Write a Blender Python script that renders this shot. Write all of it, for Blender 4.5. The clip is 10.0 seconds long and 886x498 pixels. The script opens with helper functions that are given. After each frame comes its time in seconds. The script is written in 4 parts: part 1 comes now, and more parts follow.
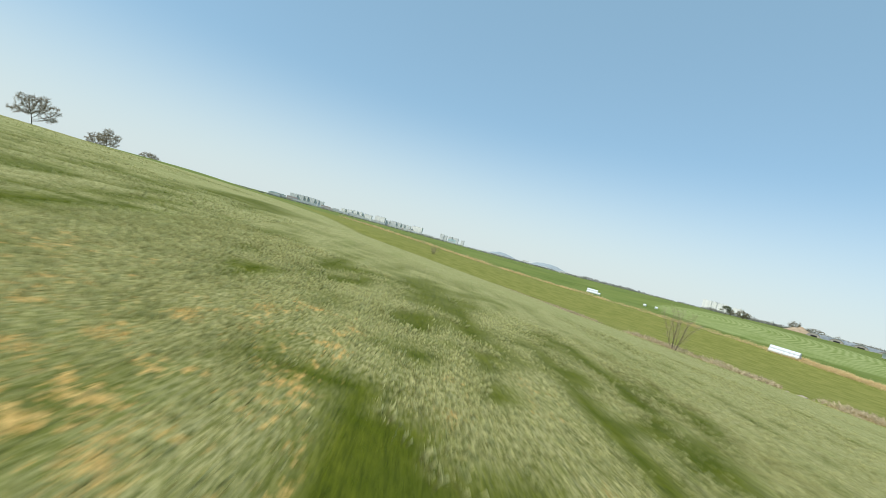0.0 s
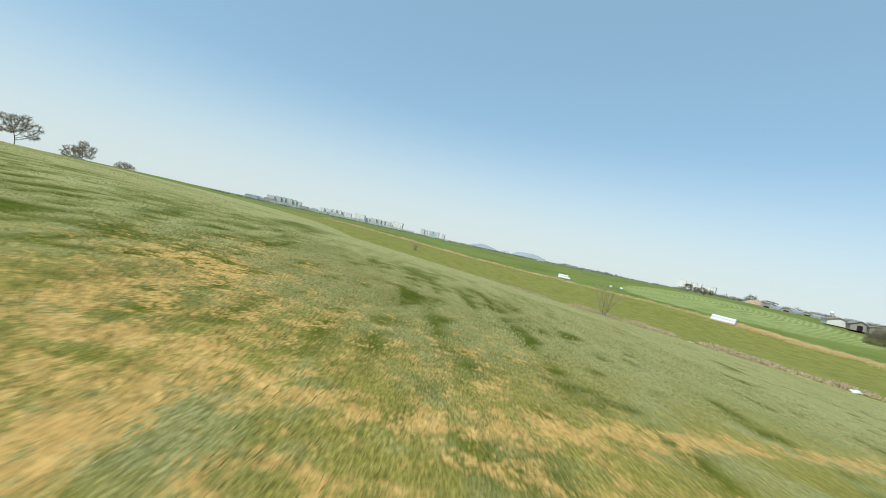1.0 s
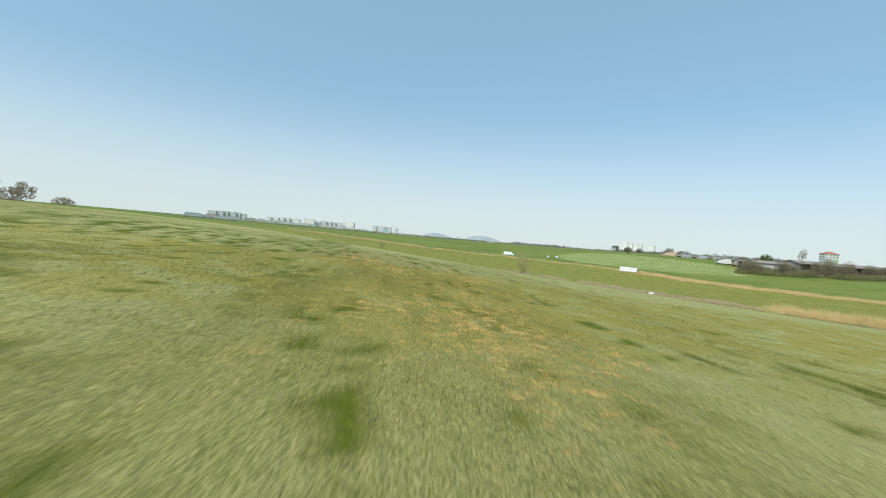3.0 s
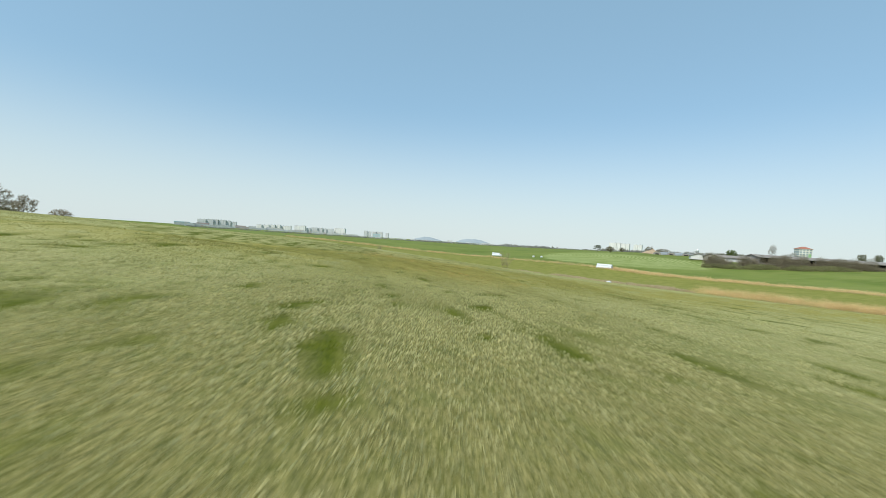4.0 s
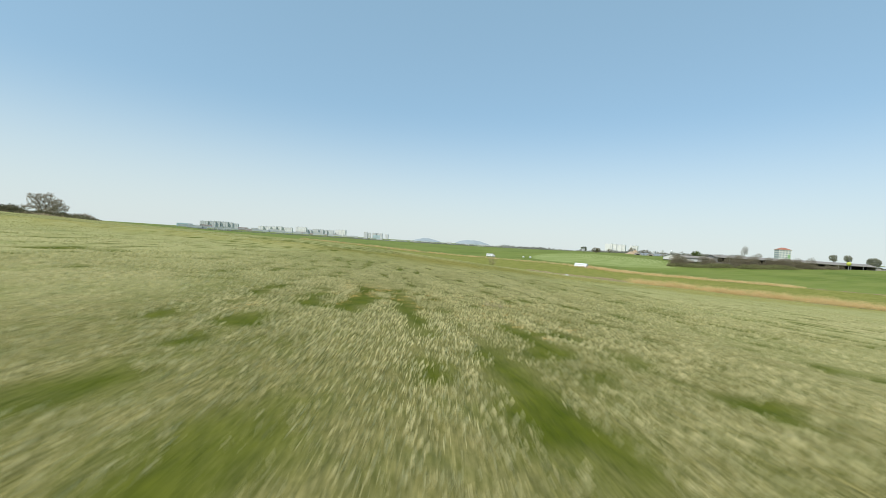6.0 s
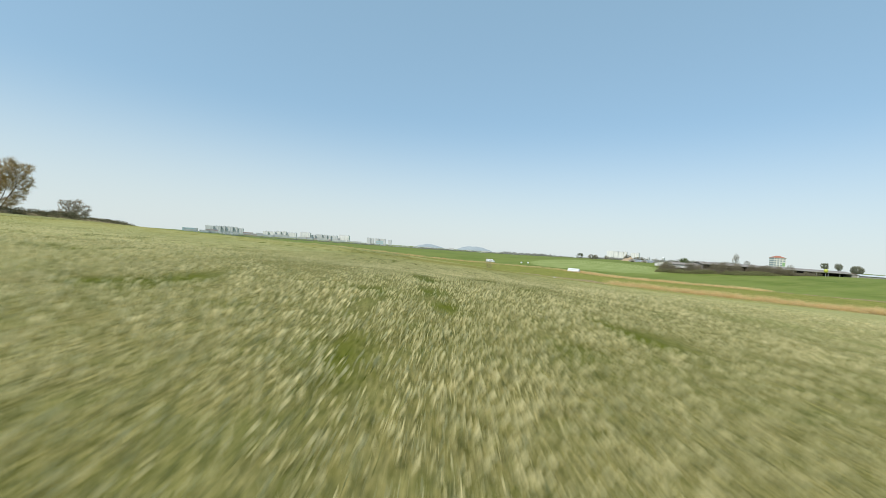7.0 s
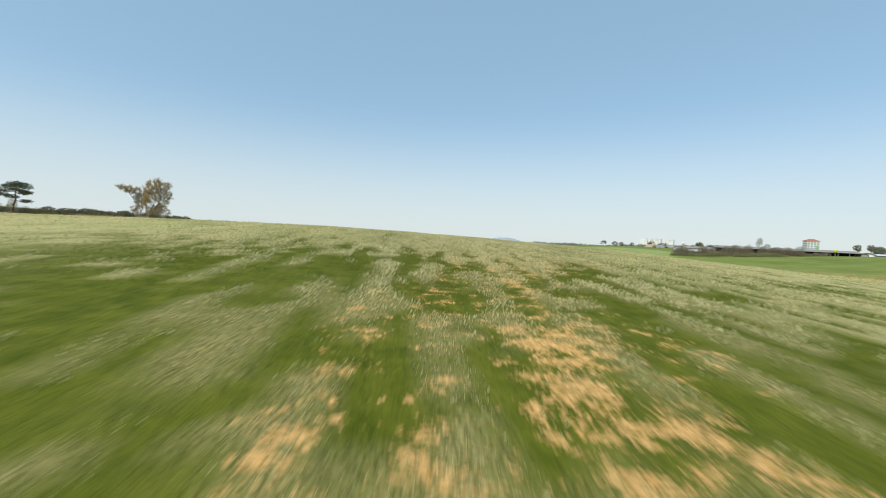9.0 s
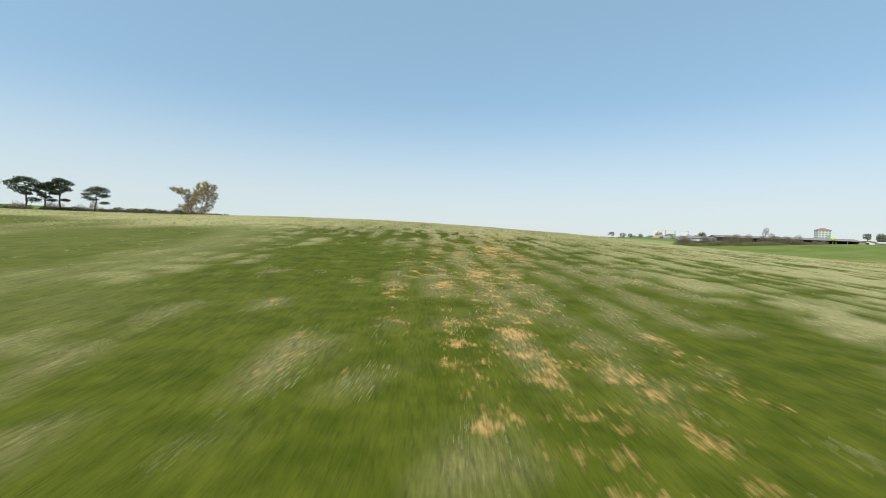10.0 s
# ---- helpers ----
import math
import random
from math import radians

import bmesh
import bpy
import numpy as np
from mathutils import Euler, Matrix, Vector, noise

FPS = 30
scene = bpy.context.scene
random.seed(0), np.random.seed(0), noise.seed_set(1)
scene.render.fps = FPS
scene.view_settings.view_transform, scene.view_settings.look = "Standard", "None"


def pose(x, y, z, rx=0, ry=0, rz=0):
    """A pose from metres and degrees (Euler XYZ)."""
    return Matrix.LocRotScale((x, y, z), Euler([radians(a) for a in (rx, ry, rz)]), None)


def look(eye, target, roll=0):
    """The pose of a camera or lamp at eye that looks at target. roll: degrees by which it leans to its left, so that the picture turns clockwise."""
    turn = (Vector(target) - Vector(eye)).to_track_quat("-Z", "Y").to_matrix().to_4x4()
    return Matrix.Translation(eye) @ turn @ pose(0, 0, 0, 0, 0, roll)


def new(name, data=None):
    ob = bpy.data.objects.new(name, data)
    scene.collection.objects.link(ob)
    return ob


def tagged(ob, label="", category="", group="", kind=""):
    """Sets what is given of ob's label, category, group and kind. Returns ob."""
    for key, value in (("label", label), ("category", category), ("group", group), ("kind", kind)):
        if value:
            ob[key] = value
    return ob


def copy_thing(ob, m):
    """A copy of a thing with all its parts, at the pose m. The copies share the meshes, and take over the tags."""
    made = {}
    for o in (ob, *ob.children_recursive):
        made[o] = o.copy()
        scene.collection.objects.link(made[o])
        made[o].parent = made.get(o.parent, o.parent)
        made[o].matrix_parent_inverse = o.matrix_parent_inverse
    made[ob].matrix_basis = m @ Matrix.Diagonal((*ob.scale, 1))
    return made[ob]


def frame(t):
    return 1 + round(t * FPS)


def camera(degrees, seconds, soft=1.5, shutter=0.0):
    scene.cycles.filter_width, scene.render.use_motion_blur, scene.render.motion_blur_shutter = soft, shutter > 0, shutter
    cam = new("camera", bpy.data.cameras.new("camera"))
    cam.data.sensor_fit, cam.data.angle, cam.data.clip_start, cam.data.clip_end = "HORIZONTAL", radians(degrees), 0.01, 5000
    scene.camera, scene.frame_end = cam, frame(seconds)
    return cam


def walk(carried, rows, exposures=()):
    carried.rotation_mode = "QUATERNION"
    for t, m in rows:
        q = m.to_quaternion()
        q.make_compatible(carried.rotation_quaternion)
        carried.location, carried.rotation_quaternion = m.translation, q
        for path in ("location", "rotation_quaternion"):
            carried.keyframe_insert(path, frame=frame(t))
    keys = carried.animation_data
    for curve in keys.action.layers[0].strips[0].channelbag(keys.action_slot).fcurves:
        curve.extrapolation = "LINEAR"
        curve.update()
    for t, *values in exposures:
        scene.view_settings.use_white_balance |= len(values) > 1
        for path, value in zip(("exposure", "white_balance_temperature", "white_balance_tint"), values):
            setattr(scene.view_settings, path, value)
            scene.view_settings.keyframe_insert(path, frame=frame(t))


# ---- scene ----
cam = camera(91.95, 10.0, soft=0.55, shutter=0.25)
PATH = [
    (0, -0.000, 0.000, 0.000, 88.777, -15.114, -1.932),
    (0.5, 0.001, -7.482, 0.553, 88.538, -13.837, -3.129),
    (1, -0.512, -15.233, 0.915, 88.604, -12.296, -4.543),
    (1.4, -1.334, -21.019, 1.238, 88.501, -10.474, -5.875),
    (1.5, -1.551, -22.504, 1.305, 88.489, -9.992, -6.238),
    (2, -2.948, -30.412, 1.690, 88.341, -7.394, -8.036),
    (2.5, -4.528, -38.705, 1.895, 88.271, -5.983, -9.770),
    (4, -10.474, -64.818, 1.363, 88.926, -3.772, -12.088),
    (4.5, -12.599, -73.593, 1.489, 89.173, -3.364, -12.302),
    (5, -14.472, -82.234, 1.637, 88.942, -3.391, -12.346),
    (5.3, -15.710, -87.161, 1.837, 88.818, -3.430, -12.361),
    (5.4, -16.114, -88.801, 1.942, 88.792, -3.480, -12.361),
    (5.5, -16.525, -90.456, 2.034, 88.772, -3.516, -12.361),
    (6.2, -19.190, -103.100, 2.290, 89.285, -3.780, -12.130),
    (7, -22.229, -117.529, 2.083, 89.865, -4.087, -11.876),
    (7.5, -23.891, -124.904, 1.845, 89.666, -4.300, -11.612),
    (8, -25.852, -133.512, 1.777, 89.264, -4.101, -10.999),
    (8.1, -26.211, -135.298, 1.790, 89.220, -3.990, -10.740),
    (8.5, -28.201, -142.575, 1.480, 88.981, -3.360, -9.520),
    (8.9, -29.426, -150.194, 1.065, 88.640, -2.890, -8.230),
    (9, -29.711, -152.072, 0.933, 88.570, -2.720, -7.820),
    (9.1, -29.989, -153.975, 0.813, 88.470, -2.610, -7.530),
    (9.5, -31.229, -161.625, 0.373, 88.121, -2.290, -6.690),
    (10, -32.685, -171.598, 0.188, 87.728, -2.039, -6.177),
]
walk(cam, [(t, pose(*p)) for t, *p in PATH], exposures=((0, 0, 6320, 7), (2.7, 0, 6330, 7), (5.0, 0, 6420, 7.5), (7.0, 0, 6480, 9.5), (8.5, 0, 6480, 10), (10.0, 0, 6410, 10.5)))

# ---- world, sun ----
SUN_EL, SUN_AZ = 48.0, 237.0          # degrees; azimuth from +y towards +x
world = bpy.data.worlds.new("world")
scene.world = world
world.use_nodes = True
wn, wl = world.node_tree.nodes, world.node_tree.links
sky = wn.new("ShaderNodeTexSky")
sky.sky_type = "NISHITA"
sky.sun_disc = False
sky.sun_elevation, sky.sun_rotation = radians(SUN_EL), radians(SUN_AZ)
sky.altitude, sky.air_density, sky.dust_density, sky.ozone_density = 50, 1.0, 0.25, 1.3
veil = wn.new("ShaderNodeMix")            # thin even spring haze over the clear sky
veil.data_type, veil.blend_type = "RGBA", "ADD"
veil.inputs["Factor"].default_value = 1.0
veil.inputs[7].default_value = (3.0, 4.9, 6.15, 1)
wl.new(sky.outputs[0], veil.inputs[6])
# warm white spring haze that thickens evenly towards the horizon, all the way round
sky_way, sky_axes, haze_share, haze = wn.new("ShaderNodeTexCoord"), wn.new("ShaderNodeSeparateXYZ"), wn.new("ShaderNodeMapRange"), wn.new("ShaderNodeMix")
wl.new(sky_way.outputs["Generated"], sky_axes.inputs[0])
wl.new(sky_axes.outputs["Z"], haze_share.inputs["Value"])
haze_share.interpolation_type = "SMOOTHSTEP"
for socket, v in (("From Min", 0.0), ("From Max", 0.30), ("To Min", 0.82), ("To Max", 0.0)):
    haze_share.inputs[socket].default_value = v
haze.data_type = "RGBA"
wl.new(haze_share.outputs["Result"], haze.inputs["Factor"])
wl.new(veil.outputs[2], haze.inputs[6])
haze.inputs[7].default_value = (10.5, 11.55, 11.6, 1)
wl.new(haze.outputs[2], wn["Background"].inputs["Color"])
wn["Background"].inputs["Strength"].default_value = 0.067
sun = new("sun", bpy.data.lights.new("sun", "SUN"))
sun.data.energy, sun.data.angle, sun.data.color = 3.7, radians(0.53), (1.0, 0.95, 0.87)
sun.matrix_world = look((math.sin(radians(SUN_AZ)) * math.cos(radians(SUN_EL)) * 100, math.cos(radians(SUN_AZ)) * math.cos(radians(SUN_EL)) * 100, math.sin(radians(SUN_EL)) * 100), (0, 0, 0))


# ---- materials ----
class Mat:
    """A node material with short ways to add nodes."""

    def __init__(self, name, rough=0.8, spec=0.2):
        self.m = bpy.data.materials.new(name)
        self.m.use_nodes = True
        self.n, self.l = self.m.node_tree.nodes, self.m.node_tree.links
        self.b = self.n["Principled BSDF"]
        self.b.inputs["Roughness"].default_value = rough
        self.b.inputs["Specular IOR Level"].default_value = spec

    def put(self, sock, v):
        if isinstance(v, bpy.types.NodeSocket):
            self.l.new(v, sock)
        else:
            sock.default_value = v

    def pos(self, scale=(1, 1, 1)):
        g = self.n.new("ShaderNodeNewGeometry")
        mp = self.n.new("ShaderNodeMapping")
        mp.inputs["Scale"].default_value = scale
        self.l.new(g.outputs["Position"], mp.inputs["Vector"])
        return mp.outputs[0]

    def noise(self, scale, detail=3, vec=None, rough=0.6):
        t = self.n.new("ShaderNodeTexNoise")
        t.inputs["Scale"].default_value, t.inputs["Detail"].default_value, t.inputs["Roughness"].default_value = scale, detail, rough
        self.l.new(vec if vec is not None else self.pos(), t.inputs["Vector"])
        return t.outputs["Fac"]

    def ramp(self, v, a, b):
        """0 below a, 1 above b, smooth between."""
        r = self.n.new("ShaderNodeMapRange")
        r.interpolation_type = "SMOOTHSTEP"
        self.put(r.inputs["Value"], v)
        r.inputs["From Min"].default_value, r.inputs["From Max"].default_value = a, b
        return r.outputs["Result"]

    def math(self, op, a, b=0.0):
        t = self.n.new("ShaderNodeMath")
        t.operation = op
        self.put(t.inputs[0], a), self.put(t.inputs[1], b)
        return t.outputs[0]

    def mix(self, f, a, b):
        t = self.n.new("ShaderNodeMix")
        t.data_type = "RGBA"
        self.put(t.inputs["Factor"], f)
        for s, v in ((t.inputs[6], a), (t.inputs[7], b)):
            self.put(s, (*v, 1) if isinstance(v, tuple) and len(v) == 3 else v)
        return t.outputs[2]

    def attr(self, name):
        t = self.n.new("ShaderNodeAttribute")
        t.attribute_name = name
        return t.outputs["Fac"]

    def random(self):
        return self.n.new("ShaderNodeObjectInfo").outputs["Random"]

    def island(self):
        return self.n.new("ShaderNodeNewGeometry").outputs["Random Per Island"]

    def color(self, c):
        self.put(self.b.inputs["Base Color"], (*c, 1) if isinstance(c, tuple) else c)
        return self

    def thin(self, c, share):
        """Lets light through, as leaves do."""
        t, x = self.n.new("ShaderNodeBsdfTranslucent"), self.n.new("ShaderNodeMixShader")
        self.put(t.inputs["Color"], c)
        x.inputs[0].default_value = share
        self.l.new(self.b.outputs[0], x.inputs[1]), self.l.new(t.outputs[0], x.inputs[2])
        self.l.new(x.outputs[0], self.n["Material Output"].inputs["Surface"])

    def bump(self, h, dist=0.02, strength=0.6):
        t = self.n.new("ShaderNodeBump")
        t.inputs["Strength"].default_value, t.inputs["Distance"].default_value = strength, dist
        self.l.new(h, t.inputs["Height"])
        self.l.new(t.outputs[0], self.b.inputs["Normal"])
        return self


def simple(name, a, b, scale=1.0, rough=0.8, spec=0.2, bump=0.0):
    """Two tones that mix by coarse and fine noise, with fine relief."""
    m = Mat(name, rough, spec)
    f = m.math("ADD", m.math("MULTIPLY", m.noise(scale, 4), 0.7), m.math("MULTIPLY", m.noise(scale * 9, 3), 0.5))
    m.color(m.mix(m.ramp(f, 0.4, 0.85), a, b))
    if bump:
        m.bump(m.noise(scale * 14, 4), bump)
    return m.m


def foliage(name, dark, light, scale=0.4, rough=0.7):
    m = Mat(name, rough, 0.15)
    f = m.math("ADD", m.math("MULTIPLY", m.island(), 0.6), m.math("MULTIPLY", m.noise(scale, 3), 0.6))
    m.color(m.mix(m.ramp(f, 0.2, 0.95), dark, light))
    return m.m


# ---- the lie of the land ----
CELL, GX, GY, FLAT = 50.0, -225.0, -260.0, -3.0
SWELL = np.array([
    [0.2, 2.2, 4.3, 6.7, 8.9, 10.5, 10.5, 9.4, 8.2, 7.1, 6.2],
    [-0.7, 1.1, 3.1, 5.3, 7.4, 9.2, 9.0, 7.6, 6.3, 5.3, 4.4],
    [-1.4, 0.3, 2.0, 4.1, 5.3, 7.3, 6.9, 5.5, 4.4, 3.5, 2.6],
    [-1.8, -0.2, 1.4, 4.5, 4.6, 4.6, 3.6, 3.4, 2.6, 1.7, 1.0],
    [-2.1, -0.5, 1.3, 5.4, 3.5, 3.3, 4.0, 2.9, 0.8, -0.3, -0.8],
    [-2.9, -1.6, -0.2, 2.0, 0.2, -0.7, -1.5, -4.6, -3.7, -3.0, -2.6],
    [-4.1, -3.3, -2.5, -1.7, -2.3, -3.4, -5.2, -6.8, -4.9, -4.3, -3.8],
    [-5.4, -4.7, -4.2, -3.7, -3.9, -4.6, -5.0, -4.5, -3.2, -3.4, -2.9],
    [-6.6, -6.0, -5.4, -4.9, -4.5, -4.2, -3.8, -3.0, -1.3, 0.1, 2.4],
])


def spline(t):
    t = np.abs(t)
    return np.where(t < 1, 2 / 3 - t * t + t**3 / 2, np.where(t < 2, (2 - t) ** 3 / 6, 0))


def land(x, y):
    """Height of the soil."""
    x, y = np.asarray(x, float), np.asarray(y, float)
    bx = [spline((x - GX) / CELL - i) for i in range(SWELL.shape[0])]
    by = [spline((y - GY) / CELL - j) for j in range(SWELL.shape[1])]
    z = np.full(np.broadcast(x, y).shape, FLAT)
    for i, b in enumerate(bx):
        z = z + b * sum(SWELL[i, j] * c for j, c in enumerate(by))
    for bx_, by_, size, rise in ((-6, 36, 18, 0.3), (-6, 98, 28, -2.2), (310, 270, 95, 4.5), (312, 72, 55, 4.0), (-175, -25, 36, -4.2), (-205, 195, 24, -3.0), (-158, 140, 22, -2.5), (-128, 100, 18, -1.2), (-120, 220, 18, 1.0), (-12, -79, 15, -0.45)):
        z = z + rise * np.exp(-((x - bx_) ** 2 + (y - by_) ** 2) / (2.0 * size**2))
    side = np.clip((-x - 6) / 20, 0, 1) * np.clip((95 + x) / 25, 0, 1)
    z = z + 0.42 * np.exp(-(((y + 107) / 13.0) ** 2)) * np.exp(-(((x + 26) / 32.0) ** 4))
    z = z + side * (0.7 * np.exp(-(((y + 33) / 6.5) ** 2)) - 0.6 * np.exp(-(((y + 9) / 11.0) ** 2)))
    z = z + 13.0 * np.exp(-((x - 720) ** 2 + (y - 500) ** 2) / (2 * 240.0**2))
    return z


def smooth(v, a, b):
    t = np.clip((v - a) / (b - a), 0, 1)
    return t * t * (3 - 2 * t)


def hashed(i, j, seed):
    h = (i.astype(np.int64) * 374761393 + j.astype(np.int64) * 668265263 + seed * 974634777) & 0xFFFFFFFF
    h = ((h ^ (h >> 13)) * 1274126177) & 0xFFFFFFFF
    return ((h ^ (h >> 16)) & 0xFFFF) / 65535.0


def lattice(x, y, seed=0):
    """Smooth value noise, 0 to 1."""
    x, y = np.asarray(x, float), np.asarray(y, float)
    i, j = np.floor(x), np.floor(y)
    u, v = x - i, y - j
    u, v = u * u * (3 - 2 * u), v * v * (3 - 2 * v)
    a, b = hashed(i, j, seed), hashed(i + 1, j, seed)
    c, d = hashed(i, j + 1, seed), hashed(i + 1, j + 1, seed)
    return (a * (1 - u) + b * u) * (1 - v) + (c * (1 - u) + d * u) * v


def fractal(x, y, seed=0):
    return 0.55 * lattice(x, y, seed) + 0.3 * lattice(x * 2.1, y * 2.1, seed + 1) + 0.15 * lattice(x * 4.3, y * 4.3, seed + 2)


def bell(v, mid, half):
    return np.exp(-(((v - mid) / half) ** 2))


# ditch (first strip) and reed belt (second strip), by their distance across the slope
def across(x, y):
    return 0.799 * x + 0.601 * y


BELT_X = [-400.0, -60.0, -30.0, 22.0, 75.0, 110.0, 122.0, 140.0, 155.0, 185.0, 260.0]
BELT_Y = [420.0, 285.0, 250.0, 207.0, 186.0, 138.0, 92.0, 67.0, 44.0, -15.0, -190.0]


def belt(x, y):
    """Signed distance to the reed belt, negative on the near side."""
    best = np.full(np.broadcast(x, y).shape, 1e9)
    sign = np.ones_like(best)
    for k in range(len(BELT_X) - 1):
        ax, ay, bx, by = BELT_X[k], BELT_Y[k], BELT_X[k + 1], BELT_Y[k + 1]
        dx, dy = bx - ax, by - ay
        t = np.clip(((x - ax) * dx + (y - ay) * dy) / (dx * dx + dy * dy), 0, 1)
        d = np.hypot(x - ax - t * dx, y - ay - t * dy)
        s = np.where(dx * (y - ay) - dy * (x - ax) > 0, 1.0, -1.0)
        sign = np.where(d < best, s, sign)
        best = np.minimum(best, d)
    return best * sign


def drill(x, y):
    """Rows of the seed drill, 0 to 1, nearly along y."""
    return 0.5 + 0.5 * np.sin(2 * np.pi * (x - 0.06 * y + 1.6 * lattice(x / 9, y / 14, 8)) / 1.45)


def soil_share(x, y):
    """How thin the crop stands, and how much bare tan soil shows, 0 to 1; single patches are finer than this."""
    n = 0.6 * fractal(x / 1.6, y / 3.4, 11) + 0.4 * fractal(x / 0.8, y / 1.2, 14)
    wide = fractal(x / 7, y / 13, 17)
    off = x - path_x(y)
    rows = 0.55 + 0.7 * drill(x + 0.7, y)
    level = np.interp(-y, [-15, -7, 0, 5, 10, 14, 20, 25, 33, 40, 50, 74, 79, 84, 89, 96, 110, 118, 122, 130, 138, 146, 157, 162, 176],
                      [0, 0.14, 0.30, 0.42, 0.58, 0.54, 0.47, 0.42, 0.34, 0.16, 0.03, 0.02, 0.17, 0.21, 0.14, 0.03, 0.06, 0.18, 0.31, 0.43, 0.36, 0.30, 0.24, 0.18, 0.16])
    level = level * np.clip(-0.2 + 2.1 * wide, 0.0, 1.4) * np.where(y > -45, 0.4 + 0.6 * rows, rows)
    reach = np.abs(off + np.where(y > -45, -0.6, 0.5)) * (1.3 - 0.75 * wide) * (1 + 0.6 * smooth(-y, 95, 115))
    level = level * (1 - 0.65 * smooth(-y, 132, 142) * smooth(-off, 1.0, 4))
    level = level * (1 - smooth(reach, 2.6, np.where(y > -45, 6.5, 10.0)))
    level = level + 0.52 * bell(x, -6.0, 4.2) * bell(y, 0.0, 7.0) * np.clip(-0.1 + 1.9 * wide, 0, 1.2) * (0.5 + 0.5 * rows)
    level = level + 0.36 * smooth(bell(x + 26.9 - 0.1 * (y + 146), 0, 0.8) * bell(y, -146.5, 3.2), 0.2, 0.6)
    level = level + 0.10 * smooth(-y, 132, 146) * (1 - lush_share(x, y)) * (1 - smooth(np.abs(off), 5, 12)) * smooth(n, 0.42, 0.6)
    path = np.interp(x, [-20, -10, -6, -2, 0, 3, 7, 16], [-6.5, -8.1, -8.4, -9.5, -9.6, -8.4, -6.6, -4.0]) + 0.5 * (lattice(x / 1.7, x / 5, 19) - 0.5)
    trail = bell(y - path, 0, 0.42) * (1 - smooth(np.abs(x), 12, 18)) * (0.6 + 0.4 * lattice(x / 1.1, x / 3, 18))
    return np.maximum(np.clip(level * np.clip(0.35 + 1.7 * (n - 0.25), 0, 1.2), 0, 0.8), trail)


def lush_share(x, y):
    """Short vivid green growth between the pale rows, 0 to 1."""
    n = 0.5 * fractal(x / 1.1, y / 2.9, 31) + 0.5 * fractal(x / 0.55, y / 1.0, 34)
    wide = fractal(x / 5, y / 9, 37) - 0.5
    back, near = smooth(-y, 112, 145), smooth(y, -45, -8)
    level = 0.15 * smooth(-y, 126, 136) + 0.045 * smooth(-y, 133, 142) + 0.015 * smooth(-y, 142, 156) + 0.03 * near + 0.08 * smooth(y, -9, -2) + 0.06 * bell(y, -88, 26) * (1 - smooth(np.abs(x - path_x(y)), 3, 7)) - 0.02
    level = level * (1 - 0.8 * smooth(x - path_x(y), 4, 15)) + 0.05 * back * smooth(path_x(y) - x, 2, 8)
    level = level - 0.04 * bell(y, -112, 12) - 0.07 * smooth(y, -45, -8) * smooth(x - path_x(y), 3, 10) + (0.07 + 0.15 * back + 0.05 * near) * wide + 0.01 * back + 0.02 * bell(y, -78, 30) * smooth(path_x(y) - x, 1.5, 6) + 0.015 * smooth(-y, 150, 160)
    return smooth(level + (0.10 + 0.04 * back + 0.07 * bell(y, -82, 26)) * (drill(x, y) - 0.5) + n, 0.54, 0.70)


def lush_drifts(x, y):
    """The same growth on the wider slope, in long drifts."""
    n = fractal(x / 11, y / 26, 36)
    return 0.85 * smooth(n + 0.31 * smooth(-y, 112, 150) - 0.16 * smooth(y, -45, -8) - 0.22 * smooth(x - path_x(y), 4, 20), 0.56, 0.74)


def path_x(y):
    """Middle of the strip of field that is passed nearest."""
    return np.interp(y, [-190, -160, -118, -65, -22, 0, 40], [-35, -31, -22.2, -10.5, -1.6, 0, 1])


def hedge_x(y):
    """Line of the hedge along the field's upper edge."""
    return np.interp(y, [-75, -30, 5, 35, 70, 120, 165], [-175, -150, -131, -121, -118, -128, -150])


def field_mask(x, y):
    """1 on the sloping grain field near the camera, 0 past the ditch and the hedge."""
    return 1 - smooth(across(x, y), 53, 56)


# ---- ground ----
def axis(lo, dense_lo, dense_hi, hi, step, grow=1.13):
    v = list(np.arange(dense_lo, dense_hi + 1e-6, step))
    s, p = step, dense_hi
    while p < hi:
        s = min(s * grow, 4.0 if p < 330 else 400.0)
        p += s
        v.append(p)
    s, p = step, dense_lo
    while p > lo:
        s = min(s * grow, 4.0 if p > -330 else 400.0)
        p -= s
        v.insert(0, p)
    return np.array(v)


def grid_mesh(name, xs, ys, zs):
    nx, ny = len(xs), len(ys)
    gx, gy = np.meshgrid(xs, ys, indexing="ij")
    co = np.stack([gx, gy, zs], -1).reshape(-1, 3)
    i, j = np.meshgrid(np.arange(nx - 1), np.arange(ny - 1), indexing="ij")
    a = (i * ny + j).ravel()
    return quick_mesh(name, co, np.stack([a, a + ny, a + ny + 1, a + 1], -1))


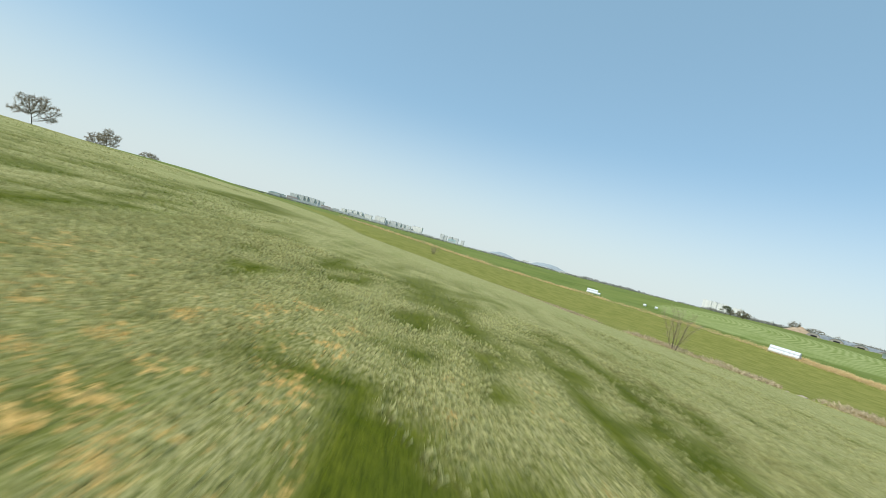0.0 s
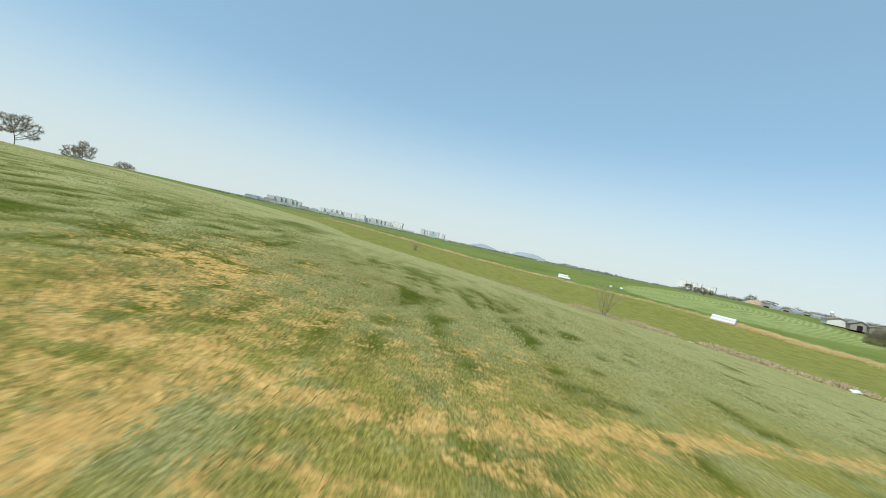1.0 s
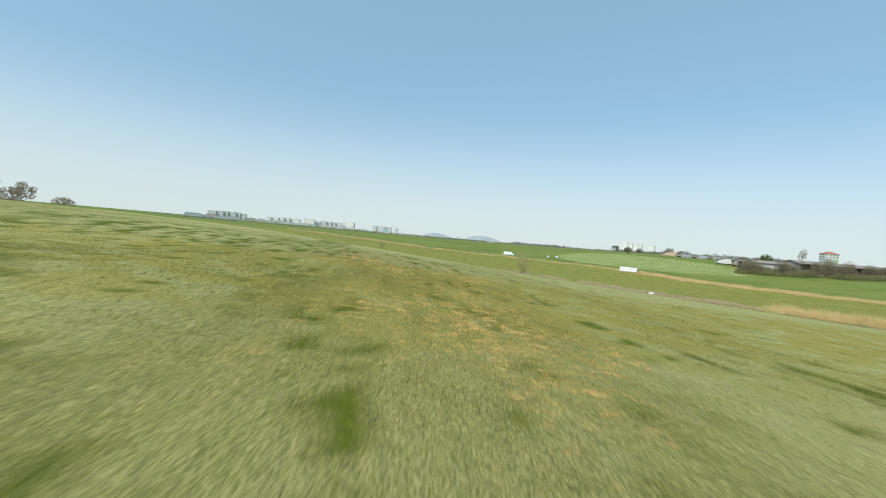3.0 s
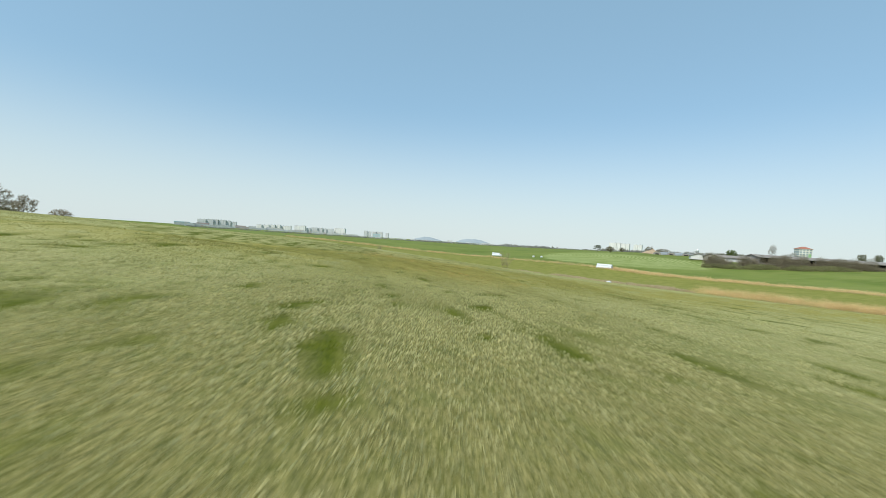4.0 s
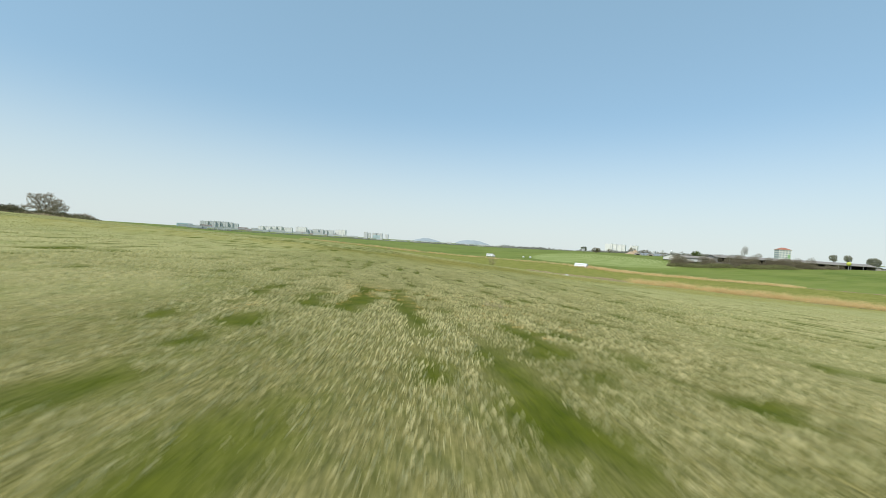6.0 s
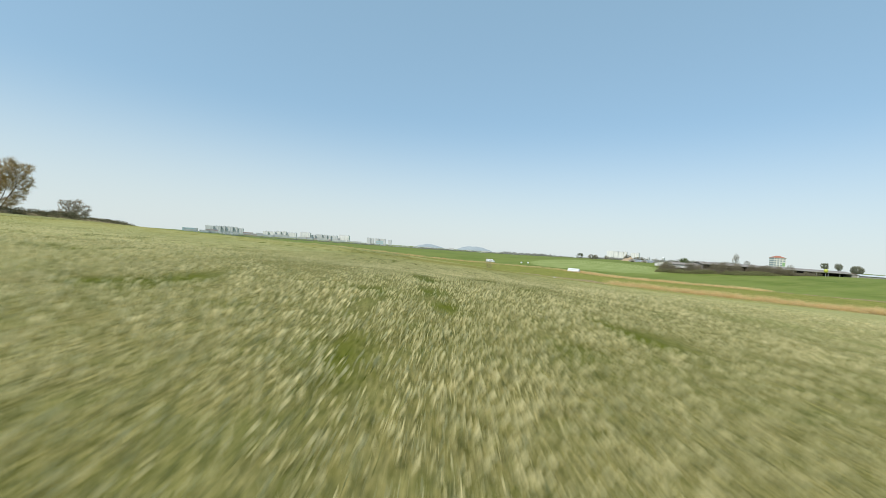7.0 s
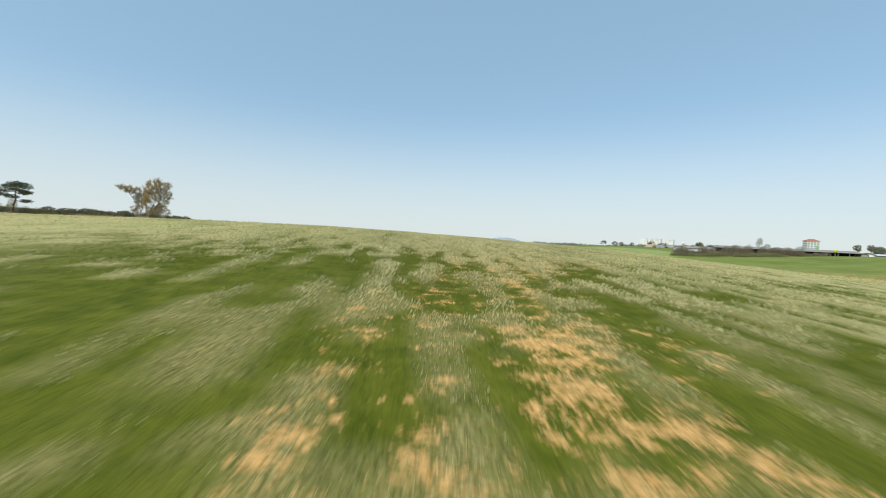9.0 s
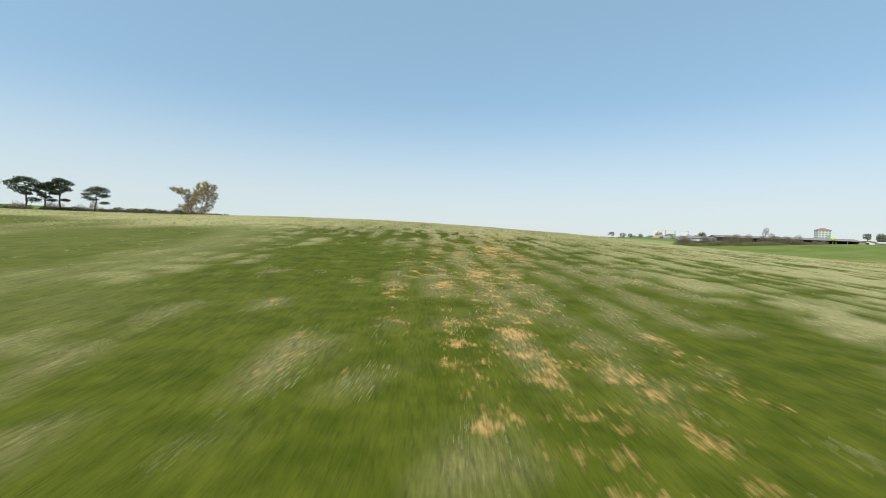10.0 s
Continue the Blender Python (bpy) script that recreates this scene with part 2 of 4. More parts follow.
def quick_mesh(name, co, faces, smooth_shade=True):
    """A mesh from arrays of corners and of faces that all have as many corners."""
    me = bpy.data.meshes.new(name)
    k = faces.shape[1]
    me.vertices.add(len(co)), me.loops.add(faces.size), me.polygons.add(len(faces))
    me.vertices.foreach_set("co", np.ascontiguousarray(co, np.float32).ravel())
    me.loops.foreach_set("vertex_index", np.ascontiguousarray(faces, np.int32).ravel())
    me.polygons.foreach_set("loop_start", np.arange(0, faces.size, k, dtype=np.int32))
    me.polygons.foreach_set("use_smooth", np.full(len(faces), smooth_shade))
    me.update(calc_edges=True)
    return me


def add_share(me, name, values):
    me.attributes.new(name, "FLOAT", "POINT").data.foreach_set("value", np.ascontiguousarray(values, np.float32).ravel())


def ground_material():
    m = Mat("field_ground", 0.95, 0.1)
    fine = m.noise(9.0, 5)
    stalks = m.noise(26.0, 3, m.pos((1.0, 0.55, 1)))
    mid = m.noise(1.6, 4)
    broad = m.noise(0.12, 4)
    streak = m.noise(1.0, 4, m.pos((2.4, 0.45, 1)))
    # tan soil
    soil = m.mix(m.ramp(fine, 0.3, 0.7), (0.46, 0.285, 0.080), (0.70, 0.465, 0.165))
    soil = m.mix(m.ramp(mid, 0.45, 0.75), soil, (0.58, 0.345, 0.11))
    along = m.n.new("ShaderNodeSeparateXYZ")
    m.l.new(m.pos(), along.inputs[0])
    soil = m.mix(m.math("SUBTRACT", 1.0, m.ramp(along.outputs[1], -150, -128)), soil, m.mix(m.ramp(fine, 0.3, 0.7), (0.46, 0.255, 0.075), (0.74, 0.44, 0.165)))
    # pale rye-like grain: thin light leaves over deep olive gaps, in greener and duller drifts
    pale = m.mix(m.ramp(stalks, 0.38, 0.62), (0.225, 0.205, 0.058), (0.64, 0.54, 0.265))
    pale = m.mix(m.math("MULTIPLY", m.ramp(streak, 0.35, 0.7), 0.5), pale, (0.47, 0.43, 0.19))
    pale = m.mix(m.math("MULTIPLY", m.ramp(mid, 0.4, 0.72), 0.4), pale, (0.31, 0.305, 0.105))
    pale = m.mix(m.math("MULTIPLY", m.ramp(broad, 0.42, 0.68), 0.5), pale, (0.35, 0.345, 0.130))
    sweep = m.noise(0.30, 4, m.pos((1.6, 0.5, 1)))
    pale = m.mix(m.math("MULTIPLY", m.ramp(sweep, 0.50, 0.68), 0.55), pale, (0.215, 0.235, 0.060))
    sep = m.n.new("ShaderNodeSeparateXYZ")
    gp = m.n.new("ShaderNodeNewGeometry")
    m.l.new(gp.outputs["Position"], sep.inputs[0])
    young = m.ramp(sep.outputs[1], -95, -30)
    pale = m.mix(m.math("MULTIPLY", young, 0.55), pale, m.mix(m.ramp(stalks, 0.40, 0.62), (0.185, 0.205, 0.048), (0.45, 0.44, 0.195)))
    lush = m.mix(m.ramp(mid, 0.3, 0.7), (0.068, 0.088, 0.004), (0.122, 0.134, 0.011))
    # under the standing blades: litter, soil and green shoots, with stalk shade darkened in
    floor = m.mix(m.ramp(stalks, 0.38, 0.64), (0.100, 0.096, 0.020), (0.29, 0.25, 0.085))
    floor = m.mix(m.math("MULTIPLY", m.ramp(mid, 0.4, 0.7), 0.5), floor, (0.098, 0.118, 0.018))
    pale = m.mix(m.attr("sown"), pale, floor)
    gold = m.math("MULTIPLY", m.math("MULTIPLY", m.ramp(sep.outputs[1], -48, -26), m.math("SUBTRACT", 1.0, m.ramp(sep.outputs[1], -9, 2))), m.ramp(m.noise(0.42, 4), 0.36, 0.56))
    pale = m.mix(m.math("MULTIPLY", gold, 0.7), pale, m.mix(m.ramp(stalks, 0.35, 0.68), (0.175, 0.155, 0.012), (0.40, 0.325, 0.055)))
    near = m.mix(m.attr("lush"), pale, lush)
    spots = m.math("ADD", m.math("MULTIPLY", m.noise(1.9, 3), 0.80), m.math("MULTIPLY", m.noise(15.0, 4), 0.80))
    near = m.mix(m.ramp(m.math("ADD", m.attr("soil"), m.math("MULTIPLY", m.math("MULTIPLY", m.math("SUBTRACT", spots, 0.78), 2.7), m.ramp(m.attr("soil"), 0.02, 0.16))), 0.40, 0.64), near, soil)
    # valley meadow between ditch and reed belt
    lines = m.n.new("ShaderNodeTexWave")
    lines.inputs["Scale"].default_value, lines.inputs["Distortion"].default_value, lines.inputs["Detail"].default_value = 0.034, 2.5, 2
    mp = m.n.new("ShaderNodeMapping")
    mp.inputs["Rotation"].default_value = (0, 0, radians(-37))
    g = m.n.new("ShaderNodeNewGeometry")
    m.l.new(g.outputs["Position"], mp.inputs["Vector"]), m.l.new(mp.outputs[0], lines.inputs["Vector"])
    val = m.mix(m.ramp(m.noise(0.35, 4), 0.35, 0.68), (0.185, 0.192, 0.034), (0.268, 0.256, 0.061))
    val = m.mix(m.math("MULTIPLY", m.ramp(lines.outputs["Fac"], 0.55, 0.98), m.math("MULTIPLY", m.ramp(m.noise(0.06, 3), 0.4, 0.6), 0.12)), val, (0.33, 0.285, 0.085))
    col = m.mix(m.attr("valley"), near, val)
    # dark green fields beyond
    far = m.mix(m.ramp(m.noise(0.02, 4), 0.35, 0.65), (0.120, 0.165, 0.026), (0.185, 0.225, 0.048))
    far = m.mix(m.math("MULTIPLY", m.ramp(m.noise(0.25, 3), 0.4, 0.7), 0.4), far, (0.165, 0.195, 0.060))
    far = m.mix(m.math("MULTIPLY", m.ramp(m.noise(0.11, 4, m.pos((0.5, 1.5, 1))), 0.45, 0.62), 0.6), far, (0.215, 0.235, 0.060))
    col = m.mix(m.attr("beyond"), col, far)
    # bright young crop in curved drill rows
    turn = m.math("ADD", m.attr("rings"), m.math("MULTIPLY", m.noise(0.03, 2), 6.0))
    rows = m.math("ADD", m.math("MULTIPLY", m.math("SINE", m.math("MULTIPLY", turn, 2.5)), 0.5), 0.5)
    crop = m.mix(m.ramp(m.math("ADD", m.math("MULTIPLY", rows, 0.45), m.math("MULTIPLY", m.noise(0.12, 4), 1.2)), 0.35, 1.2), (0.175, 0.225, 0.046), (0.325, 0.358, 0.135))
    col = m.mix(m.attr("crop"), col, crop)
    # dry strips along ditch and belt
    dry = m.mix(m.ramp(m.noise(0.9, 5), 0.35, 0.68), (0.19, 0.155, 0.085), (0.40, 0.30, 0.14))
    col = m.mix(m.math("MULTIPLY", m.attr("verge"), m.ramp(m.noise(0.6, 4), 0.25, 0.55)), col, (0.52, 0.43, 0.075))
    col = m.mix(m.ramp(m.math("ADD", m.attr("dry"), m.math("MULTIPLY", m.math("SUBTRACT", m.noise(0.5, 4), 0.5), 0.9)), 0.35, 0.65), col, dry)
    m.color(col)
    clods = m.math("ADD", m.noise(6.0, 5), m.math("MULTIPLY", streak, 1.5))
    m.bump(m.math("MULTIPLY", clods, m.math("SUBTRACT", 1.0, m.math("MULTIPLY", m.attr("valley"), 0.9))), 0.09, 0.8)
    return m.m


XS = axis(-4900, -58, 44, 4900, 0.55)
YS = axis(-4900, -186, 30, 4900, 0.6)
GXX, GYY = np.meshgrid(XS, YS, indexing="ij")
s_across, s_belt = across(GXX, GYY), belt(GXX, GYY)
zz = land(GXX, GYY)
on_field = field_mask(GXX, GYY)
# low relief: drill rows and clods on the field, a shallow ditch
zz = zz + on_field * (0.10 * (fractal(GXX / 3.0, GYY / 9.0, 41) - 0.5) + 0.05 * (fractal(GXX / 0.9, GYY / 1.4, 44) - 0.5)) * (np.hypot(GXX + 15, GYY + 80) < 260)
zz = zz + on_field * 0.06 * (1 - soil_share(GXX, GYY)) * (1 - 0.7 * lush_share(GXX, GYY)) * (np.hypot(GXX + 15, GYY + 80) < 260)
zz = zz - 0.35 * bell(s_across, 60.5, 2.2) * (np.abs(GXX) < 400)
ground = new("ground", grid_mesh("ground", XS, YS, zz))
ground.data.materials.append(ground_material())
wob = 5 * (fractal(GXX / 30, GYY / 30, 51) - 0.5)
past_belt = smooth(s_belt + wob, -1, 1.5)
past_ditch = smooth(s_across, 53.5, 55.5)
behind_hedge = smooth(hedge_x(GYY) - GXX, 1, 4) * (GYY < 170)
add_share(ground.data, "soil", soil_share(GXX, GYY) * on_field)
edge = 26 * (fractal(GXX / 24, GYY / 24, 95) - 0.5)
fine_grid = (1 - smooth(np.abs(GXX + 7) + edge, 30, 50)) * (1 - smooth(GYY + edge, 10, 28)) * smooth(GYY, -186, -176)
add_share(ground.data, "lush", lush_share(GXX, GYY) * fine_grid + lush_drifts(GXX, GYY) * (1 - fine_grid))
off_path = np.abs(GXX - path_x(GYY))
# share of the shade-darkened floor, only along the strip passed nearest
add_share(ground.data, "sown", (1 - 0.6 * smooth(off_path, 5, 9)) * (1 - smooth(off_path, 9, 22)) * (1 - smooth(GYY, 4, 24)) * (0.85 - 0.5 * smooth(GYY, -70, -25)))
add_share(ground.data, "valley", past_ditch)
far_left = smooth(GYY + 0.35 * GXX, 118, 124)
add_share(ground.data, "beyond", np.clip(past_belt * past_ditch + far_left * (1 - past_ditch) + behind_hedge, 0, 1))
crop_d = np.hypot((GXX - 161) / 47, (GYY - 184) / 63) + 0.12 * (fractal(GXX / 40, GYY / 40, 61) - 0.5)
add_share(ground.data, "rings", np.hypot(GXX - 126, GYY - 236))
add_share(ground.data, "crop", (1 - smooth(crop_d, 0.95, 1.0)) * past_belt)
dry = bell(s_across, 60, 3.2) * (0.75 + 0.3 * smooth(GXX, 55, 80)) * (GYY < 90) * (GYY > -150)
add_share(ground.data, "verge", bell(s_across, 55.8, 1.5) * (GYY < 70) * (GYY > -150))
belt_w = 2.2 + 5.0 * lattice(GXX / 28, GYY / 28, 71) ** 2
dry = np.maximum(dry, 0.8 * np.exp(-((s_belt / belt_w) ** 2)) * (GYY < 330) * (GYY > -30))
add_share(ground.data, "dry", dry)
tagged(ground, "rolling farmland with pale grain, green meadow and bare tan soil", "ground", kind="structure")


def soil_z(x, y):
    """Height of the built ground, near enough to stand things on."""
    return float(land(np.array(x), np.array(y)))


# ---- grain: blades of the near field ----
def blades(name, bx, by, height, width, seed, material):
    """Blades at bx, by: every one a slender leaning triangle, wider at the ear than at the root."""
    rng = np.random.default_rng(seed)
    n = len(bx)
    h = height * rng.uniform(0.5, 1.2, n)
    wd = width * rng.uniform(0.6, 1.4, n)
    bz = land(bx, by) - 0.05
    f, a = rng.uniform(0, np.pi, n), rng.uniform(0, 2 * np.pi, n)
    dx, dy = np.cos(f) * wd / 2, np.sin(f) * wd / 2
    out = rng.uniform(0.05, 0.65, n) * h
    ox, oy = np.cos(a) * out + 0.22 * h, np.sin(a) * out - 0.12 * h
    co = np.empty((n, 3, 3), np.float32)
    co[:, 0] = np.stack([bx - dx, by - dy, bz], -1)
    co[:, 1] = np.stack([bx + ox + dx, by + oy + dy, bz + h * 0.9], -1)
    co[:, 2] = np.stack([bx + ox * 0.9 - dx, by + oy * 0.9 - dy, bz + h], -1)
    me = quick_mesh(name, co.reshape(-1, 3), np.arange(3 * n, dtype=np.int32).reshape(-1, 3), False)
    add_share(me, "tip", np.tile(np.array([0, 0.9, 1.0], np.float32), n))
    ob = new(name, me)
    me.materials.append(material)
    return ob


def grain_material(name, root, body, head, dull, young=None):
    m = Mat(name, 0.7, 0.3)
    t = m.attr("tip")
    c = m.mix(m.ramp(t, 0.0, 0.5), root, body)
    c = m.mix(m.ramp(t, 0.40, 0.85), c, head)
    c = m.mix(m.math("MULTIPLY", m.math("SUBTRACT", 1.0, m.ramp(m.island(), 0.05, 0.55)), 0.85), c, body)
    c = m.mix(m.math("MULTIPLY", m.math("MULTIPLY", m.ramp(m.island(), 0.6, 1.0), t), 0.7), c, dull)
    drift = m.noise(0.22, 3, m.pos((2.6, 0.6, 1)))
    if young:
        sep, gp = m.n.new("ShaderNodeSeparateXYZ"), m.n.new("ShaderNodeNewGeometry")
        m.l.new(gp.outputs["Position"], sep.inputs[0])
        c = m.mix(m.math("MULTIPLY", m.ramp(sep.outputs[1], -95, -30), 0.85), c, m.mix(m.ramp(t, 0.5, 1.0), tuple(0.65 * v for v in body), young))
        gold = m.math("MULTIPLY", m.ramp(sep.outputs[1], -52, -30), m.math("SUBTRACT", 1.0, m.ramp(sep.outputs[1], -10, -2)))
        c = m.mix(m.math("MULTIPLY", gold, 0.58), c, m.mix(m.ramp(t, 0.4, 1.0), (0.17, 0.155, 0.014), (0.43, 0.37, 0.075)))
    c = m.mix(m.math("MULTIPLY", m.ramp(drift, 0.44, 0.66), 0.35), c, body)
    m.color(c)
    m.thin(c, 0.38)
    return m.m


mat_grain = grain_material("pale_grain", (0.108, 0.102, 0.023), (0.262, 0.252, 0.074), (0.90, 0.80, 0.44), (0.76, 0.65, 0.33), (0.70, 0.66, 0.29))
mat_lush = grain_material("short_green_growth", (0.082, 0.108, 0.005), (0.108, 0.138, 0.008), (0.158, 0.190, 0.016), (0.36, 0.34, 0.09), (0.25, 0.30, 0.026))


def two_sided(lo, hi):
    return lambda rng, n: rng.uniform(lo, hi, n) * np.where(rng.uniform(0, 1, n) < 0.5, -1, 1)


def sow(name, n, spread, lo, hi, seed, size, width):
    """Pale stalks and, apart from them, short green ones, sown over a strip of the field."""
    rng = np.random.default_rng(seed)
    y = rng.uniform(lo, hi, n)
    x = path_x(y) + spread(rng, n)
    s = soil_share(x, y)
    keep = (field_mask(x, y) > 0.5) & (rng.uniform(0, 1, n) > 0.7 * s)
    thin = 0.4 * smooth(-y, 136, 152) * (1 - lush_share(x, y))
    keep &= rng.uniform(0, 1, n) > thin
    tufts = 0.55 * lattice(x / 0.17, y / 0.36, 55) + 0.45 * lattice(x / 0.42, y / 0.9, 56)
    keep &= rng.uniform(0, 1, n) > 0.60 * (1 - smooth(tufts, 0.36, 0.60))
    x, y, s = x[keep], y[keep], s[keep]
    green = np.where(np.abs(x + 7) < 40, lush_share(x, y), lush_drifts(x, y)) > rng.uniform(0.12, 0.88, len(x))
    tall = (0.12 + 0.085 * fractal(x / 4, y / 7, 81)) * (1 - 0.15 * s) * (1 + 0.12 * smooth(-y, 95, 125)) * (1 - 0.45 * smooth(-y, 138, 152))
    made = []
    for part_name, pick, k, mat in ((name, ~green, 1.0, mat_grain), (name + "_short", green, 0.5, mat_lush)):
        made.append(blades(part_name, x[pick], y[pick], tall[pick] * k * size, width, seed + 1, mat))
    return made


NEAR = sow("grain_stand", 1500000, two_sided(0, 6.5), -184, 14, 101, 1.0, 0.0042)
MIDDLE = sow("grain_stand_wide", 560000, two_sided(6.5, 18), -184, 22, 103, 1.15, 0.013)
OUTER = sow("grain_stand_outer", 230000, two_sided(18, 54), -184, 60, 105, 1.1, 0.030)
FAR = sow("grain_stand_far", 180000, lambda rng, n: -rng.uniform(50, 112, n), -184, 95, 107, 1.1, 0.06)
for ob, words in ((FAR[0], "pale grain on the upper slope"), (FAR[1], "patches of low green growth on the upper slope"), (NEAR[0], "pale green ripening grain stalks standing thin on soil"), (NEAR[1], "short vivid green grass between the grain rows"),
                  (MIDDLE[0], "pale green grain bent by wind on the slope"), (MIDDLE[1], "low vivid green growth in drill rows"),
                  (OUTER[0], "pale silvery grain covering the hillside"), (OUTER[1], "green low growth on the hillside")):
    tagged(ob, words, "grain", kind="stuff")


# ---- building blocks ----
def part(name, bm, material, parent, label=""):
    """Links a bmesh as one mesh object under a thing or a part."""
    me = bpy.data.meshes.new(name)
    bm.to_mesh(me)
    bm.free()
    me.materials.append(material)
    ob = new(name, me)
    ob.parent = parent
    return tagged(ob, label)


def thing(name, m, label, category, group="", kind=""):
    ob = new(name)
    ob.matrix_world = m
    ob.empty_display_size = 0.5
    return tagged(ob, label, category, group, kind)


def box(bm, x0, y0, z0, x1, y1, z1, m=None):
    r = bmesh.ops.create_cube(bm, size=1.0)
    mm = Matrix.Translation(((x0 + x1) / 2, (y0 + y1) / 2, (z0 + z1) / 2)) @ Matrix.Diagonal((x1 - x0, y1 - y0, z1 - z0, 1))
    bmesh.ops.transform(bm, matrix=(m @ mm) if m else mm, verts=r["verts"])
    return bm


def solid(*args):
    return box(bmesh.new(), *args)


def rounded(bm, width, segments=2):
    bmesh.ops.bevel(bm, geom=list(bm.edges), offset=width, segments=segments, affect="EDGES", profile=0.6)
    return bm


def tube(co, faces, pts, radii, sides=6):
    """Adds a tapered tube along pts to the lists co and faces (quads)."""
    start = len(co)
    for k, p in enumerate(pts):
        d = (pts[min(k + 1, len(pts) - 1)] - pts[max(k - 1, 0)]).normalized()
        a = d.orthogonal().normalized()
        b = d.cross(a)
        for s in range(sides):
            t = 2 * math.pi * s / sides
            co.append(p + (a * math.cos(t) + b * math.sin(t)) * radii[k])
    for k in range(len(pts) - 1):
        for s in range(sides):
            a0, a1 = start + k * sides + s, start + k * sides + (s + 1) % sides
            faces.append((a0, a1, a1 + sides, a0 + sides))


def mesh_part(name, co, faces, material, parent, label="", smooth_shade=True):
    me = quick_mesh(name, np.array(co, np.float32).reshape(-1, 3), np.array(faces, np.int32), smooth_shade)
    me.materials.append(material)
    ob = new(name, me)
    ob.parent = parent
    return tagged(ob, label)


# ---- trees ----
mat_bark = simple("bark", (0.075, 0.058, 0.042), (0.15, 0.12, 0.09), 2.0, 0.9, 0.1, 0.03)
mat_pine_bark = simple("pine_bark", (0.07, 0.045, 0.032), (0.15, 0.095, 0.06), 2.0, 0.9, 0.1, 0.03)
mat_needles = foliage("pine_needles", (0.055, 0.07, 0.036), (0.125, 0.145, 0.075))
mat_buds = foliage("brown_spring_twigs", (0.33, 0.235, 0.11), (0.53, 0.40, 0.205))
mat_bark_thin = simple("smooth_grey_bark", (0.11, 0.085, 0.06), (0.20, 0.16, 0.115), 2.0, 0.9, 0.1, 0.03)
# bark copy lightened to stand for haze before the far trees
mat_bark_far = simple("haze_paled_bark", (0.24, 0.22, 0.195), (0.34, 0.315, 0.28), 2.0, 0.9, 0.1, 0.03)
mat_buds_pale = foliage("grey_tan_spring_twigs", (0.33, 0.235, 0.11), (0.54, 0.41, 0.215))
mat_bare = foliage("grey_brown_twigs", (0.26, 0.205, 0.135), (0.43, 0.355, 0.25))
# far twigs and young leaves: haze is painted into both tones
mat_bare_far = foliage("haze_paled_twigs", (0.34, 0.315, 0.275), (0.50, 0.47, 0.42))
mat_young = foliage("hazed_young_leaves", (0.19, 0.20, 0.135), (0.32, 0.32, 0.22))
mat_scrub = foliage("scrub_twigs", (0.135, 0.115, 0.072), (0.27, 0.235, 0.155))
mat_hedge = foliage("dark_hedge_leaves", (0.110, 0.102, 0.052), (0.235, 0.21, 0.118))
mat_olive = foliage("olive_bramble_leaves", (0.13, 0.135, 0.05), (0.25, 0.245, 0.115))
mat_litter = foliage("dead_weeds", (0.36, 0.285, 0.175), (0.62, 0.505, 0.33), 0.5, 0.9)
mat_green = foliage("spring_green_leaves", (0.07, 0.11, 0.02), (0.15, 0.20, 0.05))


def crown_points(rng, lobes, height, width, count):
    """Points inside the lobes of a crown; a lobe is (x, z, half width, half height), as shares of width and height."""
    lobes = np.array(lobes, float)
    share = lobes[:, 2] ** 2 * lobes[:, 3]
    pick = rng.choice(len(lobes), count, p=share / share.sum())
    q = rng.normal(0, 1, (count, 3))
    q *= rng.uniform(0.25, 1, (count, 1)) ** 0.6 / np.linalg.norm(q, axis=1, keepdims=True)
    k = lobes[pick]
    depth = rng.uniform(-0.3, 0.3, len(lobes))[pick] * np.abs(k[:, 2])
    return np.stack([(k[:, 0] + q[:, 0] * k[:, 2]) * width, (depth + q[:, 1] * k[:, 2]) * width, (k[:, 1] + q[:, 2] * k[:, 3]) * height], -1)


def branch_out(rng, stems, points, step, reach):
    """Limbs that grow from the stems towards the points and fork on the way: nodes and their parents."""
    nodes, parent = [], []
    for line in stems:
        line = np.array(line, float)
        seg = np.r_[0, np.cumsum(np.linalg.norm(np.diff(line, axis=0), axis=1))]
        at = np.linspace(0, seg[-1], max(2, int(seg[-1] / step) + 1))
        for j, u in enumerate(at):
            parent.append(len(nodes) - 1 if j else -1)
            nodes.append(np.array([np.interp(u, seg, line[:, c]) for c in range(3)]) + rng.normal(0, 0.06 * step, 3) * (j > 0))
    nodes = np.array(nodes)
    near, dist = np.zeros(len(points), int), np.full(len(points), 1e9)
    fresh = np.arange(len(nodes))
    alive = np.ones(len(points), bool)
    for _ in range(90):
        d = np.linalg.norm(points[:, None] - nodes[None, fresh], axis=2)
        best = d.argmin(1)
        m = d[np.arange(len(points)), best]
        near, dist = np.where(m < dist, fresh[best], near), np.minimum(m, dist)
        alive &= dist > 1.15 * step
        pull = alive & (dist < reach)
        if not pull.any():
            break
        grown = np.unique(near[pull])
        v = points[pull] - nodes[near[pull]]
        v /= np.linalg.norm(v, axis=1, keepdims=True)
        way = np.stack([np.bincount(near[pull], v[:, c], len(nodes)) for c in range(3)], -1)[grown]
        way += rng.normal(0, 0.22, way.shape)
        way /= np.linalg.norm(way, axis=1, keepdims=True) + 1e-9
        fresh = np.arange(len(nodes), len(nodes) + len(grown))
        nodes = np.concatenate([nodes, nodes[grown] + way * step])
        parent.extend(grown.tolist())
        if len(nodes) > 2600:
            break
    return nodes, np.array(parent)


